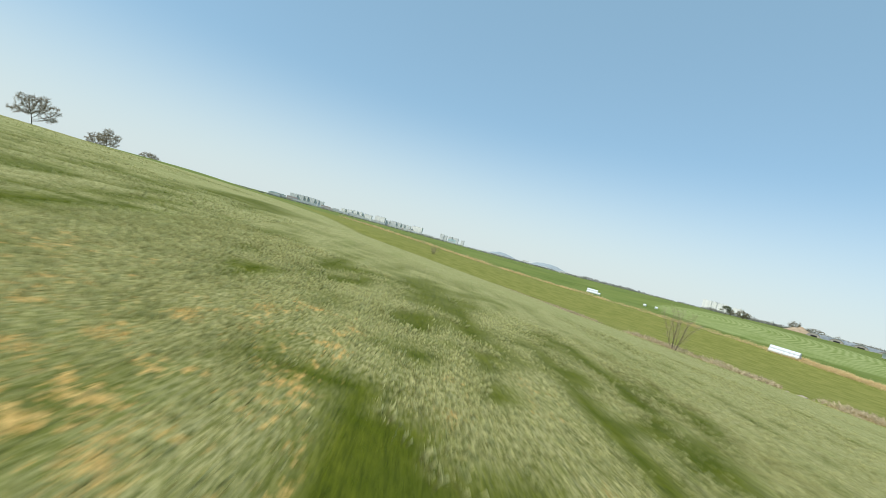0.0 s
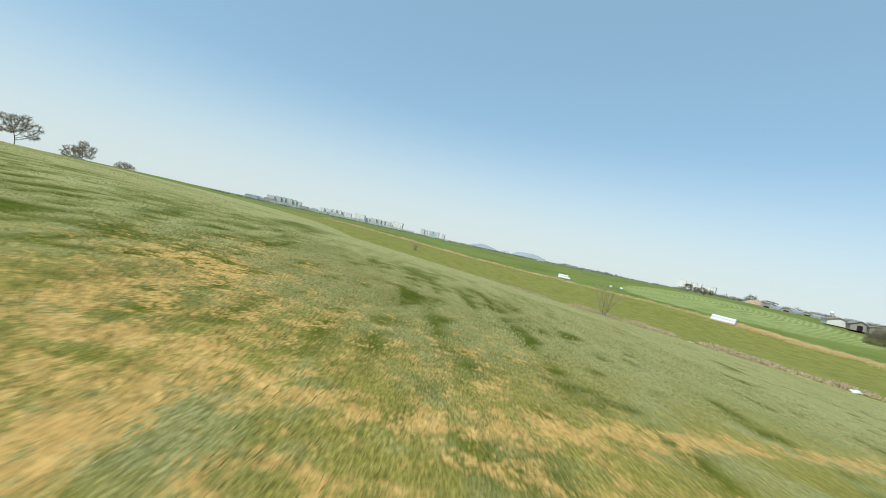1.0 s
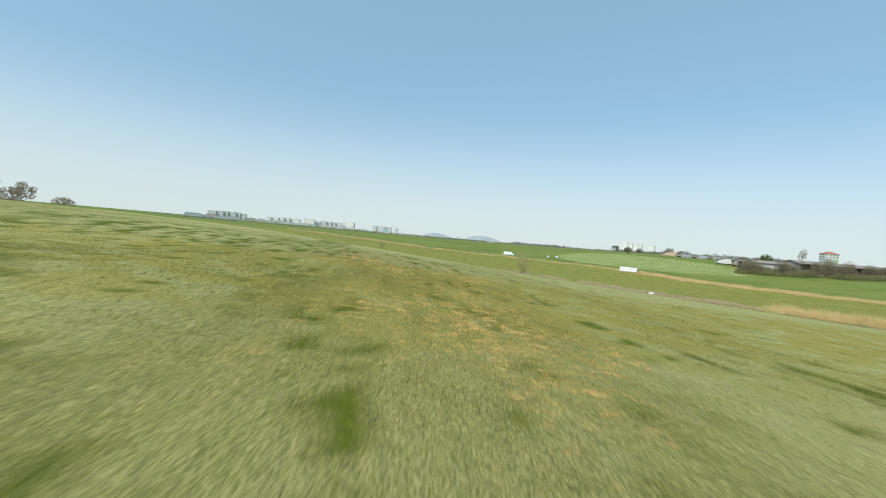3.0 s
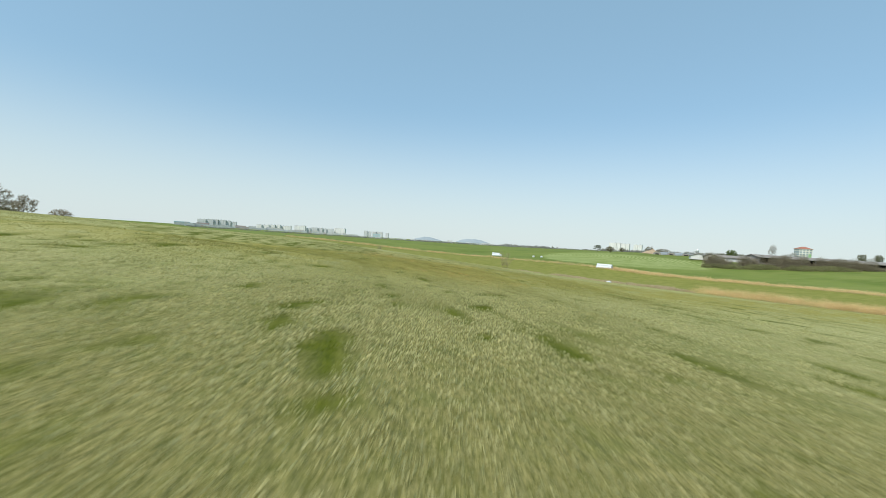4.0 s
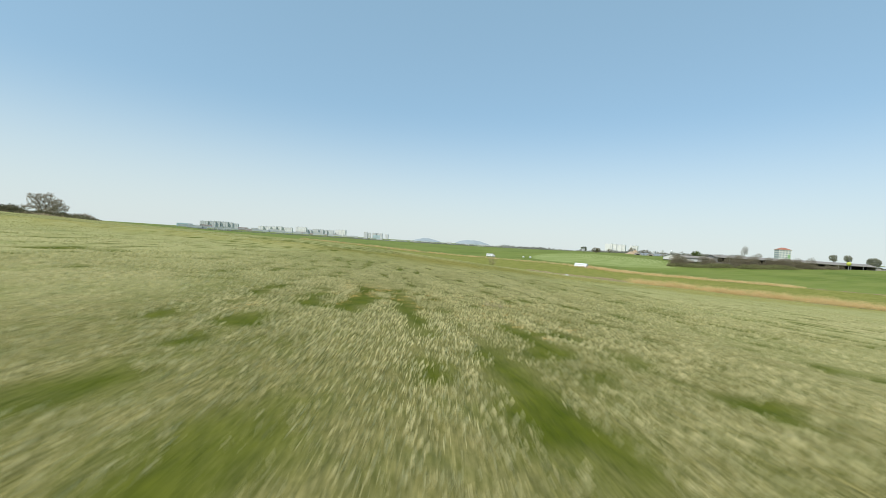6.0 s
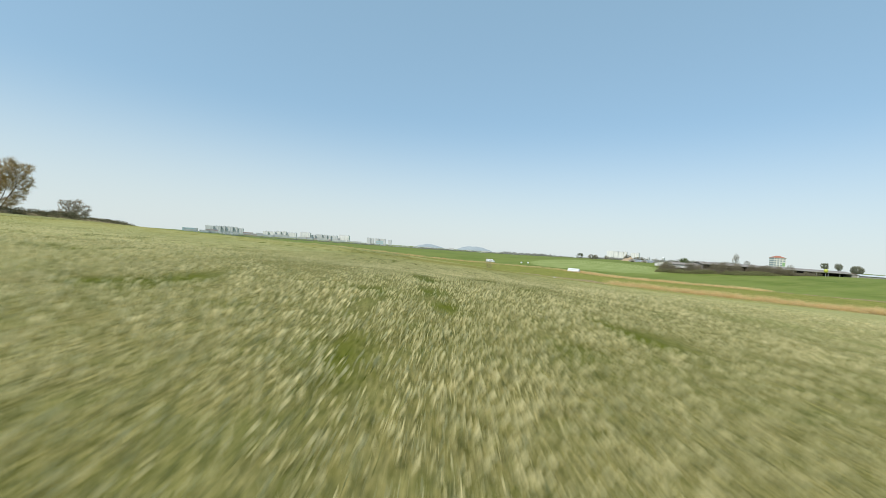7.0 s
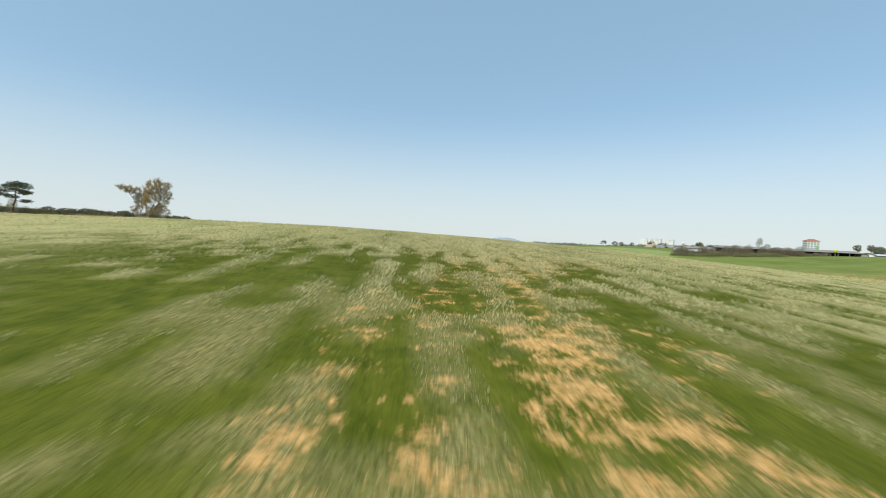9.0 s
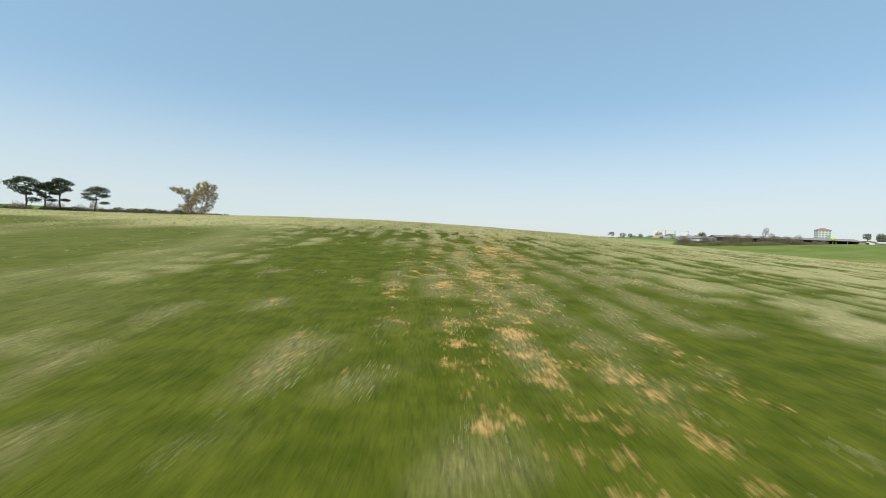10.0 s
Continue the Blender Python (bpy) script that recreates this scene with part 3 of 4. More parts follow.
def limb_mesh(nodes, parent, thin, power=2.3):
    """Tapered four-sided limbs between the nodes, thicker where more hangs on them; also each node's thickness and direction."""
    load = np.zeros(len(nodes))
    for i in range(len(nodes) - 1, -1, -1):
        load[i] = max(load[i], thin**power)
        if parent[i] >= 0:
            load[parent[i]] += load[i]
    rad = load ** (1 / power)
    k = np.nonzero(parent >= 0)[0]
    p, q = nodes[parent[k]], nodes[k]
    d = q - p
    d /= np.linalg.norm(d, axis=1, keepdims=True) + 1e-9
    a = np.cross(d, np.array([0.31, 0.87, 0.38]))
    a /= np.linalg.norm(a, axis=1, keepdims=True) + 1e-9
    b = np.cross(d, a)
    r0, r1 = np.minimum(rad[parent[k]], 1.35 * rad[k])[:, None], rad[k][:, None]
    ring = [a, b, -a, -b]
    co = np.stack([p - d * r0 * 0.3 + v * r0 for v in ring] + [q + v * r1 for v in ring], 1).reshape(-1, 3)
    base = 8 * np.arange(len(k))[:, None, None]
    quads = np.array([[j, (j + 1) % 4, (j + 1) % 4 + 4, j + 4] for j in range(4)])[None]
    return co, (base + quads).reshape(-1, 4), rad[k], q, d


def twig_fans(rng, p, d, per_end, length, width, up=0.15):
    """Many thin triangles that stand out from the limbs at p, along d."""
    n = len(p) * per_end
    p, d = np.repeat(p, per_end, 0), np.repeat(d, per_end, 0)
    p = p + d * rng.uniform(-0.5, 0.3, (n, 1)) * length + rng.normal(0, 0.16 * length, (n, 3))
    v = d * 0.75 + rng.normal(0, 0.45, (n, 3)) + np.array([0, 0, up])
    v /= np.linalg.norm(v, axis=1, keepdims=True)
    q = p + v * length * rng.uniform(0.4, 1.1, (n, 1))
    s = np.cross(v, rng.normal(0, 1, (n, 3)))
    s *= width / (np.linalg.norm(s, axis=1, keepdims=True) + 1e-6)
    return np.stack([p - s * 0.5, p + s * 0.5, q], 1).reshape(-1, 3), np.arange(3 * n).reshape(-1, 3)


def broad_tree(label, x, y, height, width, seed, twigs, lobes=((0.0, 0.6, 0.48, 0.4),), z=None, turn=0.0, stems=None, per_end=7, category="tree", name="tree", fine=1.0, count=420, bark=None, long=0.07, up=0.25):
    """A broad-leaved tree: one or more stems, limbs that fork into the lobes of the crown, and a crown of fine twigs or small leaves."""
    rng = np.random.default_rng(seed)
    ob = thing(name, pose(x, y, soil_z(x, y) - 0.2 if z is None else z, 0, 0, turn), label, category)
    step = height * 0.036
    stems = stems or (((0, 0), (0.01, 0.12), (0.0, 0.24)),)
    lines = [[(a * width, rng.normal(0, 0.02) * width * (j > 0), c * height) for j, (a, c) in enumerate(line)] for line in stems]
    pts = crown_points(rng, lobes, height, width, count)
    nodes, parent = branch_out(rng, lines, pts, step, height * 0.5)
    co, faces, rad, at, way = limb_mesh(nodes, parent, height * 0.0012 * fine)
    mesh_part("trunk", co, faces, bark or mat_bark, ob, "dark trunk with forking limbs")
    small = np.nonzero(rad < height * 0.0045 * fine)[0]
    tc, tf = twig_fans(rng, at[small], way[small], per_end, height * long, height * 0.0042 * fine, up)
    mesh_part("crown", tc, tf, twigs, ob, "", False)
    return ob


def pine(label, x, y, height, width, seed, z=None, pads=13, name="pine_tree", lean=(0.05, 0)):
    """A pine with a bare, slightly bent trunk and flat layered pads of needles."""
    rng = np.random.default_rng(seed)
    ob = thing(name, pose(x, y, soil_z(x, y) - 0.2 if z is None else z), label, "tree")
    co, faces = [], []
    pts = [Vector((lean[0] * height * (k / 6) ** 1.5 + rng.normal(0, 0.012) * height * (k > 0), lean[1] * height * k / 6 + rng.normal(0, 0.012) * height * (k > 0), height * 0.93 * k / 6)) for k in range(7)]
    tube(co, faces, pts, [height * 0.026 * (1 - 0.12 * k) for k in range(7)], 7)
    ncs = []
    for k in range(pads):
        u = 0.46 + 0.52 * (k / max(pads - 1, 1)) ** 0.55
        t = u * 6
        i = min(int(t), 5)
        root = pts[i].lerp(pts[i + 1], t - i)
        a = 2.4 * k + rng.uniform(-0.5, 0.5)
        reach = width * 0.5 * rng.uniform(0.55, 1.0) * (0.85 if u < 0.8 else 0.95 - 2.2 * (u - 0.8)) if k < pads - 1 else 0.05
        tip = root + Vector((math.cos(a) * reach, math.sin(a) * reach, height * (rng.uniform(-0.06, 0.03) if u < 0.8 else rng.uniform(0.0, 0.04))))
        tube(co, faces, [root, root.lerp(tip, 0.5) + Vector((0, 0, -0.02 * height)), tip], [height * 0.010, height * 0.008, height * 0.004], 5)
        m = 260
        rr = width * rng.uniform(0.11, 0.19)
        cen = root.lerp(tip, 0.8)
        q = rng.normal(0, 1, (m, 3))
        q /= np.linalg.norm(q, axis=1, keepdims=True)
        q *= rng.uniform(0.5, 1, (m, 1)) ** 0.5
        q = q * np.array([rr, rr, rr * 0.36]) * (1 + 0.35 * np.sin(5 * np.arctan2(q[:, 1:2], q[:, 0:1]) + k)) + np.array(cen)
        v = rng.normal(0, 1, (m, 3)) + np.array([0, 0, 0.4])
        v *= 0.038 * height / np.linalg.norm(v, axis=1, keepdims=True)
        s = np.cross(v, rng.normal(0, 1, (m, 3)))
        s *= 0.012 * height / np.linalg.norm(s, axis=1, keepdims=True)
        ncs.append(np.stack([q - s, q + s, q + v], 1).reshape(-1, 3))
    mesh_part("trunk", co, faces, mat_pine_bark, ob, "bare reddish brown trunk")
    nc = np.concatenate(ncs)
    mesh_part("crown", nc, np.arange(len(nc)).reshape(-1, 3), mat_needles, ob, "flat layered pads of dark needles", False)
    return ob


def thicket(name, label, line, height, depth, n, seed, mat, size=0.35, category="scrub", slim=0.12, every=0.7, squat=1.0):
    """Uneven scrub along a line of (x, y), bush by bush, each a dome of small twigs or leaves; one object."""
    rng = np.random.default_rng(seed)
    line = np.array(line, float)
    seg = np.r_[0, np.cumsum(np.hypot(*np.diff(line, axis=0).T))]
    k = max(4, int(seg[-1] / (depth * every)))
    u = rng.uniform(0, seg[-1], k)
    r = depth * rng.uniform(0.28, 0.62, k)
    bx = np.interp(u, seg, line[:, 0]) + rng.normal(0, 0.22 * depth, k)
    by = np.interp(u, seg, line[:, 1]) + rng.normal(0, 0.22 * depth, k)
    bh = height * rng.uniform(0.45, 1.0, k) * (0.6 + 0.8 * fractal(u / (depth * 3), np.zeros(k), seed))
    i = rng.integers(0, k, n)
    a, w = rng.uniform(0, 2 * np.pi, n), np.sqrt(rng.uniform(0, 1, n))
    t = rng.uniform(0.0, 1, n) ** 0.7
    x, y = bx[i] + r[i] * w * np.cos(a), by[i] + r[i] * w * np.sin(a)
    dome = bh[i] * np.sqrt(np.clip(1.05 - w * w, 0, 1)) * squat
    p = np.stack([x, y, land(x, y) - 0.1 + dome * t], -1)
    v = np.stack([0.5 * w * np.cos(a), 0.5 * w * np.sin(a), np.full(n, 0.8)], -1) + rng.normal(0, 0.4, (n, 3))
    v *= size * rng.uniform(0.5, 1.5, (n, 1)) / np.linalg.norm(v, axis=1, keepdims=True)
    s = np.cross(v, rng.normal(0, 1, (n, 3)))
    s *= size * slim / (np.linalg.norm(s, axis=1, keepdims=True) + 1e-6)
    me = quick_mesh(name, np.stack([p - s, p + s, p + v], 1).reshape(-1, 3), np.arange(3 * n).reshape(-1, 3), False)
    me.materials.append(mat)
    return tagged(new(name, me), label, category, kind="stuff")


# ridge on the uphill side
broad_tree("tall multi-stemmed tree with thin golden-brown spring crown beside a hedge", -115.1, 17.4, 15.2, 10.2, 7, mat_buds_pale, turn=30, bark=mat_bark_thin,
           lobes=((0.18, 0.86, 0.28, 0.13), (0.44, 0.78, 0.24, 0.16), (0.58, 0.56, 0.17, 0.18), (0.40, 0.38, 0.20, 0.14), (-0.06, 0.52, 0.19, 0.24), (0.62, 0.84, 0.13, 0.10), (0.24, 0.22, 0.22, 0.10), (0.24, 0.62, 0.25, 0.2), (0.02, 0.72, 0.22, 0.16)),
           stems=(((0, 0), (-0.02, 0.14), (-0.08, 0.30)), ((0.02, 0), (0.08, 0.22), (0.18, 0.45)), ((0.03, 0), (0.20, 0.28), (0.36, 0.52))), per_end=24, count=700, long=0.08, up=0.3, fine=1.0)
broad_tree("leaning tree with budding tan crown beside the hedge", -122.6, 26.4, 12.8, 10.8, 12, mat_buds, turn=30, bark=mat_bark_thin,
           lobes=((-0.54, 0.90, 0.17, 0.08), (-0.34, 0.85, 0.20, 0.12), (-0.10, 0.80, 0.18, 0.14), (0.04, 0.58, 0.21, 0.2), (-0.16, 0.27, 0.13, 0.14), (0.2, 0.74, 0.13, 0.14), (-0.02, 0.42, 0.16, 0.14)),
           stems=(((0, 0), (0.02, 0.18), (0.08, 0.32)), ((0.03, 0.24), (-0.12, 0.48), (-0.32, 0.72)), ((0.06, 0.3), (0.04, 0.5))), per_end=26, count=640, long=0.08, up=0.2, fine=1.0)
OAK = ((-0.02, 0.60, 0.24, 0.26), (-0.34, 0.40, 0.15, 0.13), (0.29, 0.60, 0.19, 0.18), (0.27, 0.34, 0.19, 0.11), (-0.20, 0.74, 0.19, 0.16), (0.08, 0.82, 0.20, 0.14), (-0.15, 0.42, 0.2, 0.12))
broad_tree("large round oak-like tree, bare grey-brown twigs, on the ridge", -219.4, 236.3, 18.4, 23.0, 21, mat_bare, OAK, turn=33, stems=(((0, 0), (0.0, 0.14), (-0.02, 0.3)),), per_end=15, fine=1.1, count=640)
broad_tree("broad bare tree on the far ridge", -313.2, 413.0, 23.0, 21.0, 33, mat_bare, ((-0.02, 0.78, 0.24, 0.18), (0.30, 0.64, 0.20, 0.17), (-0.22, 0.52, 0.22, 0.16), (0.28, 0.36, 0.20, 0.12)), turn=32, per_end=13, fine=1.2, count=480)
broad_tree("broad low bare tree beside its taller neighbour on the far ridge", -327.5, 422.0, 19.5, 25.0, 34, mat_bare, ((0, 0.46, 0.46, 0.40), (0.2, 0.66, 0.25, 0.25)), turn=32, per_end=14, fine=1.2, count=520)
broad_tree("low round bush-like tree at the field's far end", -348.5, 527.0, 14.5, 25.0, 41, mat_bare, ((0, 0.48, 0.46, 0.42), (0.25, 0.4, 0.25, 0.36)), turn=30, per_end=14, fine=1.5, count=520)
for k, (px_, py_, hh, ww) in enumerate(((-133.7, -15.5, 9.6, 9.5), (-142.6, -17.8, 12.2, 8.5), (-147.4, -17.6, 10.6, 7.5), (-149.7, -21.9, 12.0, 11.5))):
    tagged(pine("dark green pine with bent bare trunk on the ridge", px_, py_, hh, ww, 60 + k, lean=(0.06 * (-1) ** k, 0.0)), group="row of pines on the ridge")
HEDGE = [(float(hedge_x(v)), v) for v in (-75, -30, 5, 35, 50, 62, 72, 85, 98, 108)]
thicket("hedge", "low dark overgrown hedge along the field's upper edge", HEDGE, 2.9, 6.0, 68000, 5, mat_hedge, 0.36, "hedge", 0.42, 0.16)
thicket("hedge_foot", "dry tangled growth at the foot of the hedge", [(a + 3.0, b) for a, b in HEDGE], 1.1, 3.0, 14000, 15, mat_litter, 0.35, "weeds", 0.14, 0.4)
thicket("bare_scrub", "bare grey scrub behind the ridge pines", [(-168, -20), (-150, -14), (-134, -16)], 4.5, 4.0, 7000, 6, mat_bare, 0.7, "scrub", 0.06)


# valley: ditch, shrub, reeds, rubble
def bare_shrub(x, y, height, seed):
    """Several thin stems from one root, with few side twigs."""
    rng = np.random.default_rng(seed)
    ob = thing("bare_shrub", pose(x, y, soil_z(x, y) - 0.1), "thin bare multi-stemmed shrub beside the ditch" if height > 4 else "low bare shrub on the valley meadow", "shrub")
    ends = []
    for k in range(9):
        co, faces = [], []
        a = 6.28 * k / 9 + rng.uniform(-0.3, 0.3)
        d = Vector((math.cos(a) * rng.uniform(0.1, 0.5), math.sin(a) * rng.uniform(0.1, 0.5), 1)).normalized()
        p, pts = Vector((0.3 * math.cos(a), 0.3 * math.sin(a), 0)), []
        h = height * rng.uniform(0.65, 1.0)
        for j in range(6):
            pts.append(p.copy())
            if j > 1:
                ends.append((p.copy(), d.copy()))
            d = (d + Vector(rng.normal(0, 0.10, 3)) + Vector((0, 0, 0.05))).normalized()
            p = p + d * h / 5
        tube(co, faces, pts, [0.032 * (1 - 0.15 * j) for j in range(6)], 5)
        mesh_part("stem", co, faces, mat_bark, ob)
    tc, tf = twig_fans(rng, np.array([tuple(e[0]) for e in ends]), np.array([tuple(e[1]) for e in ends]), 26, height * 0.16, 0.020)
    tagged(mesh_part("twigs", tc, tf, mat_bare, ob, "", False), kind="stuff")


mat_reed = foliage("dry_reed", (0.54, 0.385, 0.17), (0.80, 0.61, 0.32), 0.3, 0.85)
bare_shrub(33.8, 53.3, 5.6, 77)
bare_shrub(2.8, 137.7, 3.2, 78)


def along_ditch(r):
    """A point of the ditch line, r metres along it."""
    return 60 * 0.799 - 0.601 * r, 60 * 0.601 + 0.799 * r


thicket("dry_reeds", "tall dry tan reeds along the ditch", [along_ditch(r) for r in (-150, -110, -70, -45, -27)], 2.0, 4.5, 90000, 8, mat_reed, 0.6, "reeds", 0.022, 0.05)
thicket("dead_weeds", "grey matted dead weeds and rubble along the ditch", [along_ditch(r) for r in (-24, 0, 15, 30, 60)], 0.7, 5.5, 22000, 9, mat_litter, 0.35, "weeds", 0.12, 0.3)
thicket("reed_belt", "thin belt of dry tan reeds across the valley", list(zip(BELT_X[1:8], BELT_Y[1:8])), 1.25, 7.0, 46000, 10, mat_reed, 0.5, "reeds", 0.045, 0.2)
thicket("reed_bank", "bank of tan reeds in the valley bottom", [(112, 128), (120, 96), (129, 78), (141, 64), (152, 48), (158, 36)], 1.0, 8.0, 46000, 11, mat_reed, 0.45, "reeds", 0.04, 0.10)

mat_stone = simple("rubble", (0.34, 0.28, 0.20), (0.56, 0.48, 0.37), 1.5, 0.9, 0.2, 0.02)


def rubble():
    rng = random.Random(4)
    for k in range(46):
        r = rng.uniform(-8, 42)
        x, y = along_ditch(r)
        x, y = x + rng.uniform(-2.2, 2.2), y + rng.uniform(-2.2, 2.2)
        bm = bmesh.new()
        bmesh.ops.create_icosphere(bm, subdivisions=1, radius=1.0)
        for v in bm.verts:
            v.co *= rng.uniform(0.7, 1.15)
        me = bpy.data.meshes.new("rubble_stone")
        bm.to_mesh(me), bm.free()
        me.materials.append(mat_stone)
        ob = new("rubble_stone", me)
        s = rng.uniform(0.18, 0.5)
        ob.matrix_world = pose(x, y, soil_z(x, y) - 0.3 + s * 0.3, 0, 0, rng.uniform(0, 360)) @ Matrix.Diagonal((s * 1.5, s, s * 0.6, 1))
        tagged(ob, "pale rough stone lying in the weedy ditch", "stone", "rubble along the ditch")


rubble()
thicket("dry_straw", "pale dry straw lying in the green grain", [(-13.3, -83.8), (-12.9, -84.0), (-12.5, -84.1)], 0.16, 0.22, 260, 16, mat_litter, 0.22, "straw", 0.05, 0.3)

# ---- bales ----
mat_wrap = simple("white_stretch_film", (0.70, 0.72, 0.74), (0.82, 0.83, 0.83), 3.0, 0.35, 0.5, 0.01)
# bale ends in a bluish grey that stands for their shaded side
mat_wrap_end = simple("shaded_film_end", (0.40, 0.43, 0.48), (0.62, 0.64, 0.67), 4.0, 0.45, 0.4, 0.02)


def bale_mesh(width=1.25, radius=0.62):
    """A round bale lying on its side: softly ribbed drum with rounded shoulders, along y."""
    bm = bmesh.new()
    sides, rings = 24, 12
    prof = []
    for k in range(rings + 1):
        u = -1 + 2 * k / rings
        r = radius * (1 - 0.13 * max(0, abs(u) - 0.72) ** 2 / 0.078) * (1 + 0.012 * (k % 2))
        prof.append((u * width / 2, r))
    grid = []
    for yy, r in prof:
        grid.append([bm.verts.new((r * math.cos(2 * math.pi * s / sides), yy, max(-radius * 0.93, r * math.sin(2 * math.pi * s / sides)))) for s in range(sides)])
    for a, b in zip(grid, grid[1:]):
        for s in range(sides):
            bm.faces.new((a[s], a[(s + 1) % sides], b[(s + 1) % sides], b[s]))
    ends = []
    for loop, sign in ((grid[0], -1), (grid[-1], 1)):
        c = bm.verts.new((0, sign * (width / 2 + 0.03), 0))
        for s in range(sides):
            t = (loop[s], loop[(s + 1) % sides], c)
            bm.faces.new(t if sign > 0 else t[::-1])
    bmesh.ops.recalc_face_normals(bm, faces=bm.faces)
    for f in bm.faces:
        f.smooth = True
        f.material_index = 0
    return bm


def bale_end(sign, width=1.25, radius=0.62):
    bm = bmesh.new()
    r = bmesh.ops.create_circle(bm, cap_ends=True, segments=24, radius=radius * 0.74)
    bmesh.ops.extrude_face_region(bm, geom=list(bm.faces))
    bmesh.ops.transform(bm, matrix=Matrix.Translation((0, sign * (width / 2 + 0.028), 0)) @ pose(0, 0, 0, 90 * sign, 0, 0), verts=bm.verts)
    for v in list(bm.verts)[:24]:
        v.co.y += sign * 0.012
    return bm


def bale_at(m, label, group):
    ob = thing("silage_bale", m, label, "bale", group)
    part("wrapped_body", bale_mesh(), mat_wrap, ob)
    part("film_end", bale_end(1), mat_wrap_end, ob, "wrinkled film end with bluish shade in its colour")
    part("film_end", bale_end(-1), mat_wrap_end, ob, "wrinkled film end with bluish shade in its colour")
    return ob


def bale_stack(x, y, heading, count, tiers, label, group, missing=0):
    """Bales end to end in a row, heading in degrees from +y; upper tier in the hollows."""
    a = radians(heading)
    ux, uy = math.sin(a), math.cos(a)
    first = None
    for t in range(tiers):
        for k in range(count - (missing if t else 0)):
            for row in ((-0.5, 0.5) if t == 0 else (0.0,)):
                d = (k - (count - 1) / 2) * 1.30
                px_, py_ = x + ux * d + uy * row * 1.24, y + uy * d - ux * row * 1.24
                z = soil_z(x + ux * d, y + uy * d) + 0.55 + t * 1.02
                m = pose(px_, py_, z, 0, 0, -heading + 2 * math.sin(7 * k + t))
                first = copy_thing(first, m) if first else bale_at(m, label, group)


bale_stack(111.5, 123.5, 151.0, 6, 2, "round silage bale in white film, stacked two high by the reeds", "stack of white bales by the reeds")
bale_stack(85.5, 208.0, 118.0, 5, 2, "round silage bale in white film in a far stack", "far stack of white bales", 1)
lone = bale_at(pose(110.5, 205.0, soil_z(110.5, 205) + 0.55, 0, 0, 40), "single round silage bale in white film on grass", "single bales on the meadow")
copy_thing(lone, pose(115.0, 202.5, soil_z(115, 202.5) + 0.55, 0, 0, 75))


def plastic_bag():
    bm = bmesh.new()
    bmesh.ops.create_icosphere(bm, subdivisions=3, radius=0.5)
    for v in bm.verts:
        n = noise.noise(v.co * 3.1) * 0.35
        v.co *= 1 + n
        v.co.z = max(v.co.z * 0.55, -0.12)
        v.co.x *= 1.5
    for f in bm.faces:
        f.smooth = True
    me = bpy.data.meshes.new("plastic_sheet")
    bm.to_mesh(me), bm.free()
    me.materials.append(mat_wrap)
    ob = new("plastic_sheet", me)
    ob.matrix_world = pose(50.4, 27.0, soil_z(50.4, 27.0) + 0.12, 0, 0, 30)
    tagged(ob, "crumpled white plastic sheet lying by the ditch", "litter")


plastic_bag()

# ---- farm on the far side of the valley ----
mat_roof_grey = simple("weathered_grey_roofing", (0.23, 0.205, 0.18), (0.35, 0.32, 0.285), 0.4, 0.8, 0.2, 0.02)
mat_roof_light = simple("light_metal_roofing", (0.52, 0.54, 0.55), (0.68, 0.70, 0.70), 0.4, 0.5, 0.4, 0.02)
mat_wall_grey = simple("grey_cladding", (0.27, 0.245, 0.215), (0.41, 0.38, 0.34), 0.5, 0.85, 0.2, 0.02)
mat_wall_white = simple("whitewashed_wall", (0.62, 0.61, 0.58), (0.78, 0.77, 0.74), 0.5, 0.8, 0.2, 0.01)
# near-black that stands for shade inside barns and doorways
mat_dark = simple("barn_inside_shade", (0.02, 0.02, 0.02), (0.05, 0.045, 0.04), 0.5, 0.9, 0.1)
mat_post = simple("steel_post", (0.25, 0.25, 0.25), (0.38, 0.38, 0.37), 1.0, 0.6, 0.3)


def gable_roof(length, span, eave, rise, over, thick=0.25):
    """A pitched roof of two slabs along y, with thickness."""
    bm = bmesh.new()
    hw = span / 2 + over
    drop = rise * over / (span / 2)
    for sign in (-1, 1):
        lo, hi = (sign * hw, eave - drop), (0.0, eave + rise)
        vs = []
        for yy in (-length / 2 - over, length / 2 + over):
            vs.append([bm.verts.new((lo[0], yy, lo[1])), bm.verts.new((hi[0], yy, hi[1])), bm.verts.new((hi[0], yy, hi[1] + thick)), bm.verts.new((lo[0], yy, lo[1] + thick))])
        a, b = vs
        bm.faces.new(a[::-1]), bm.faces.new(b)
        for k in range(4):
            bm.faces.new((a[k], a[(k + 1) % 4], b[(k + 1) % 4], b[k]))
    bmesh.ops.recalc_face_normals(bm, faces=bm.faces)
    return bm


def gable_wall(span, eave, rise, y, thick=0.2):
    bm = bmesh.new()
    out = [(-span / 2, 0), (span / 2, 0), (span / 2, eave), (0, eave + rise), (-span / 2, eave)]
    f = bm.faces.new([bm.verts.new((a, y, b)) for a, b in out])
    r = bmesh.ops.extrude_face_region(bm, geom=[f])
    bmesh.ops.translate(bm, vec=(0, thick, 0), verts=[v for v in r["geom"] if isinstance(v, bmesh.types.BMVert)])
    bmesh.ops.recalc_face_normals(bm, faces=bm.faces)
    return bm


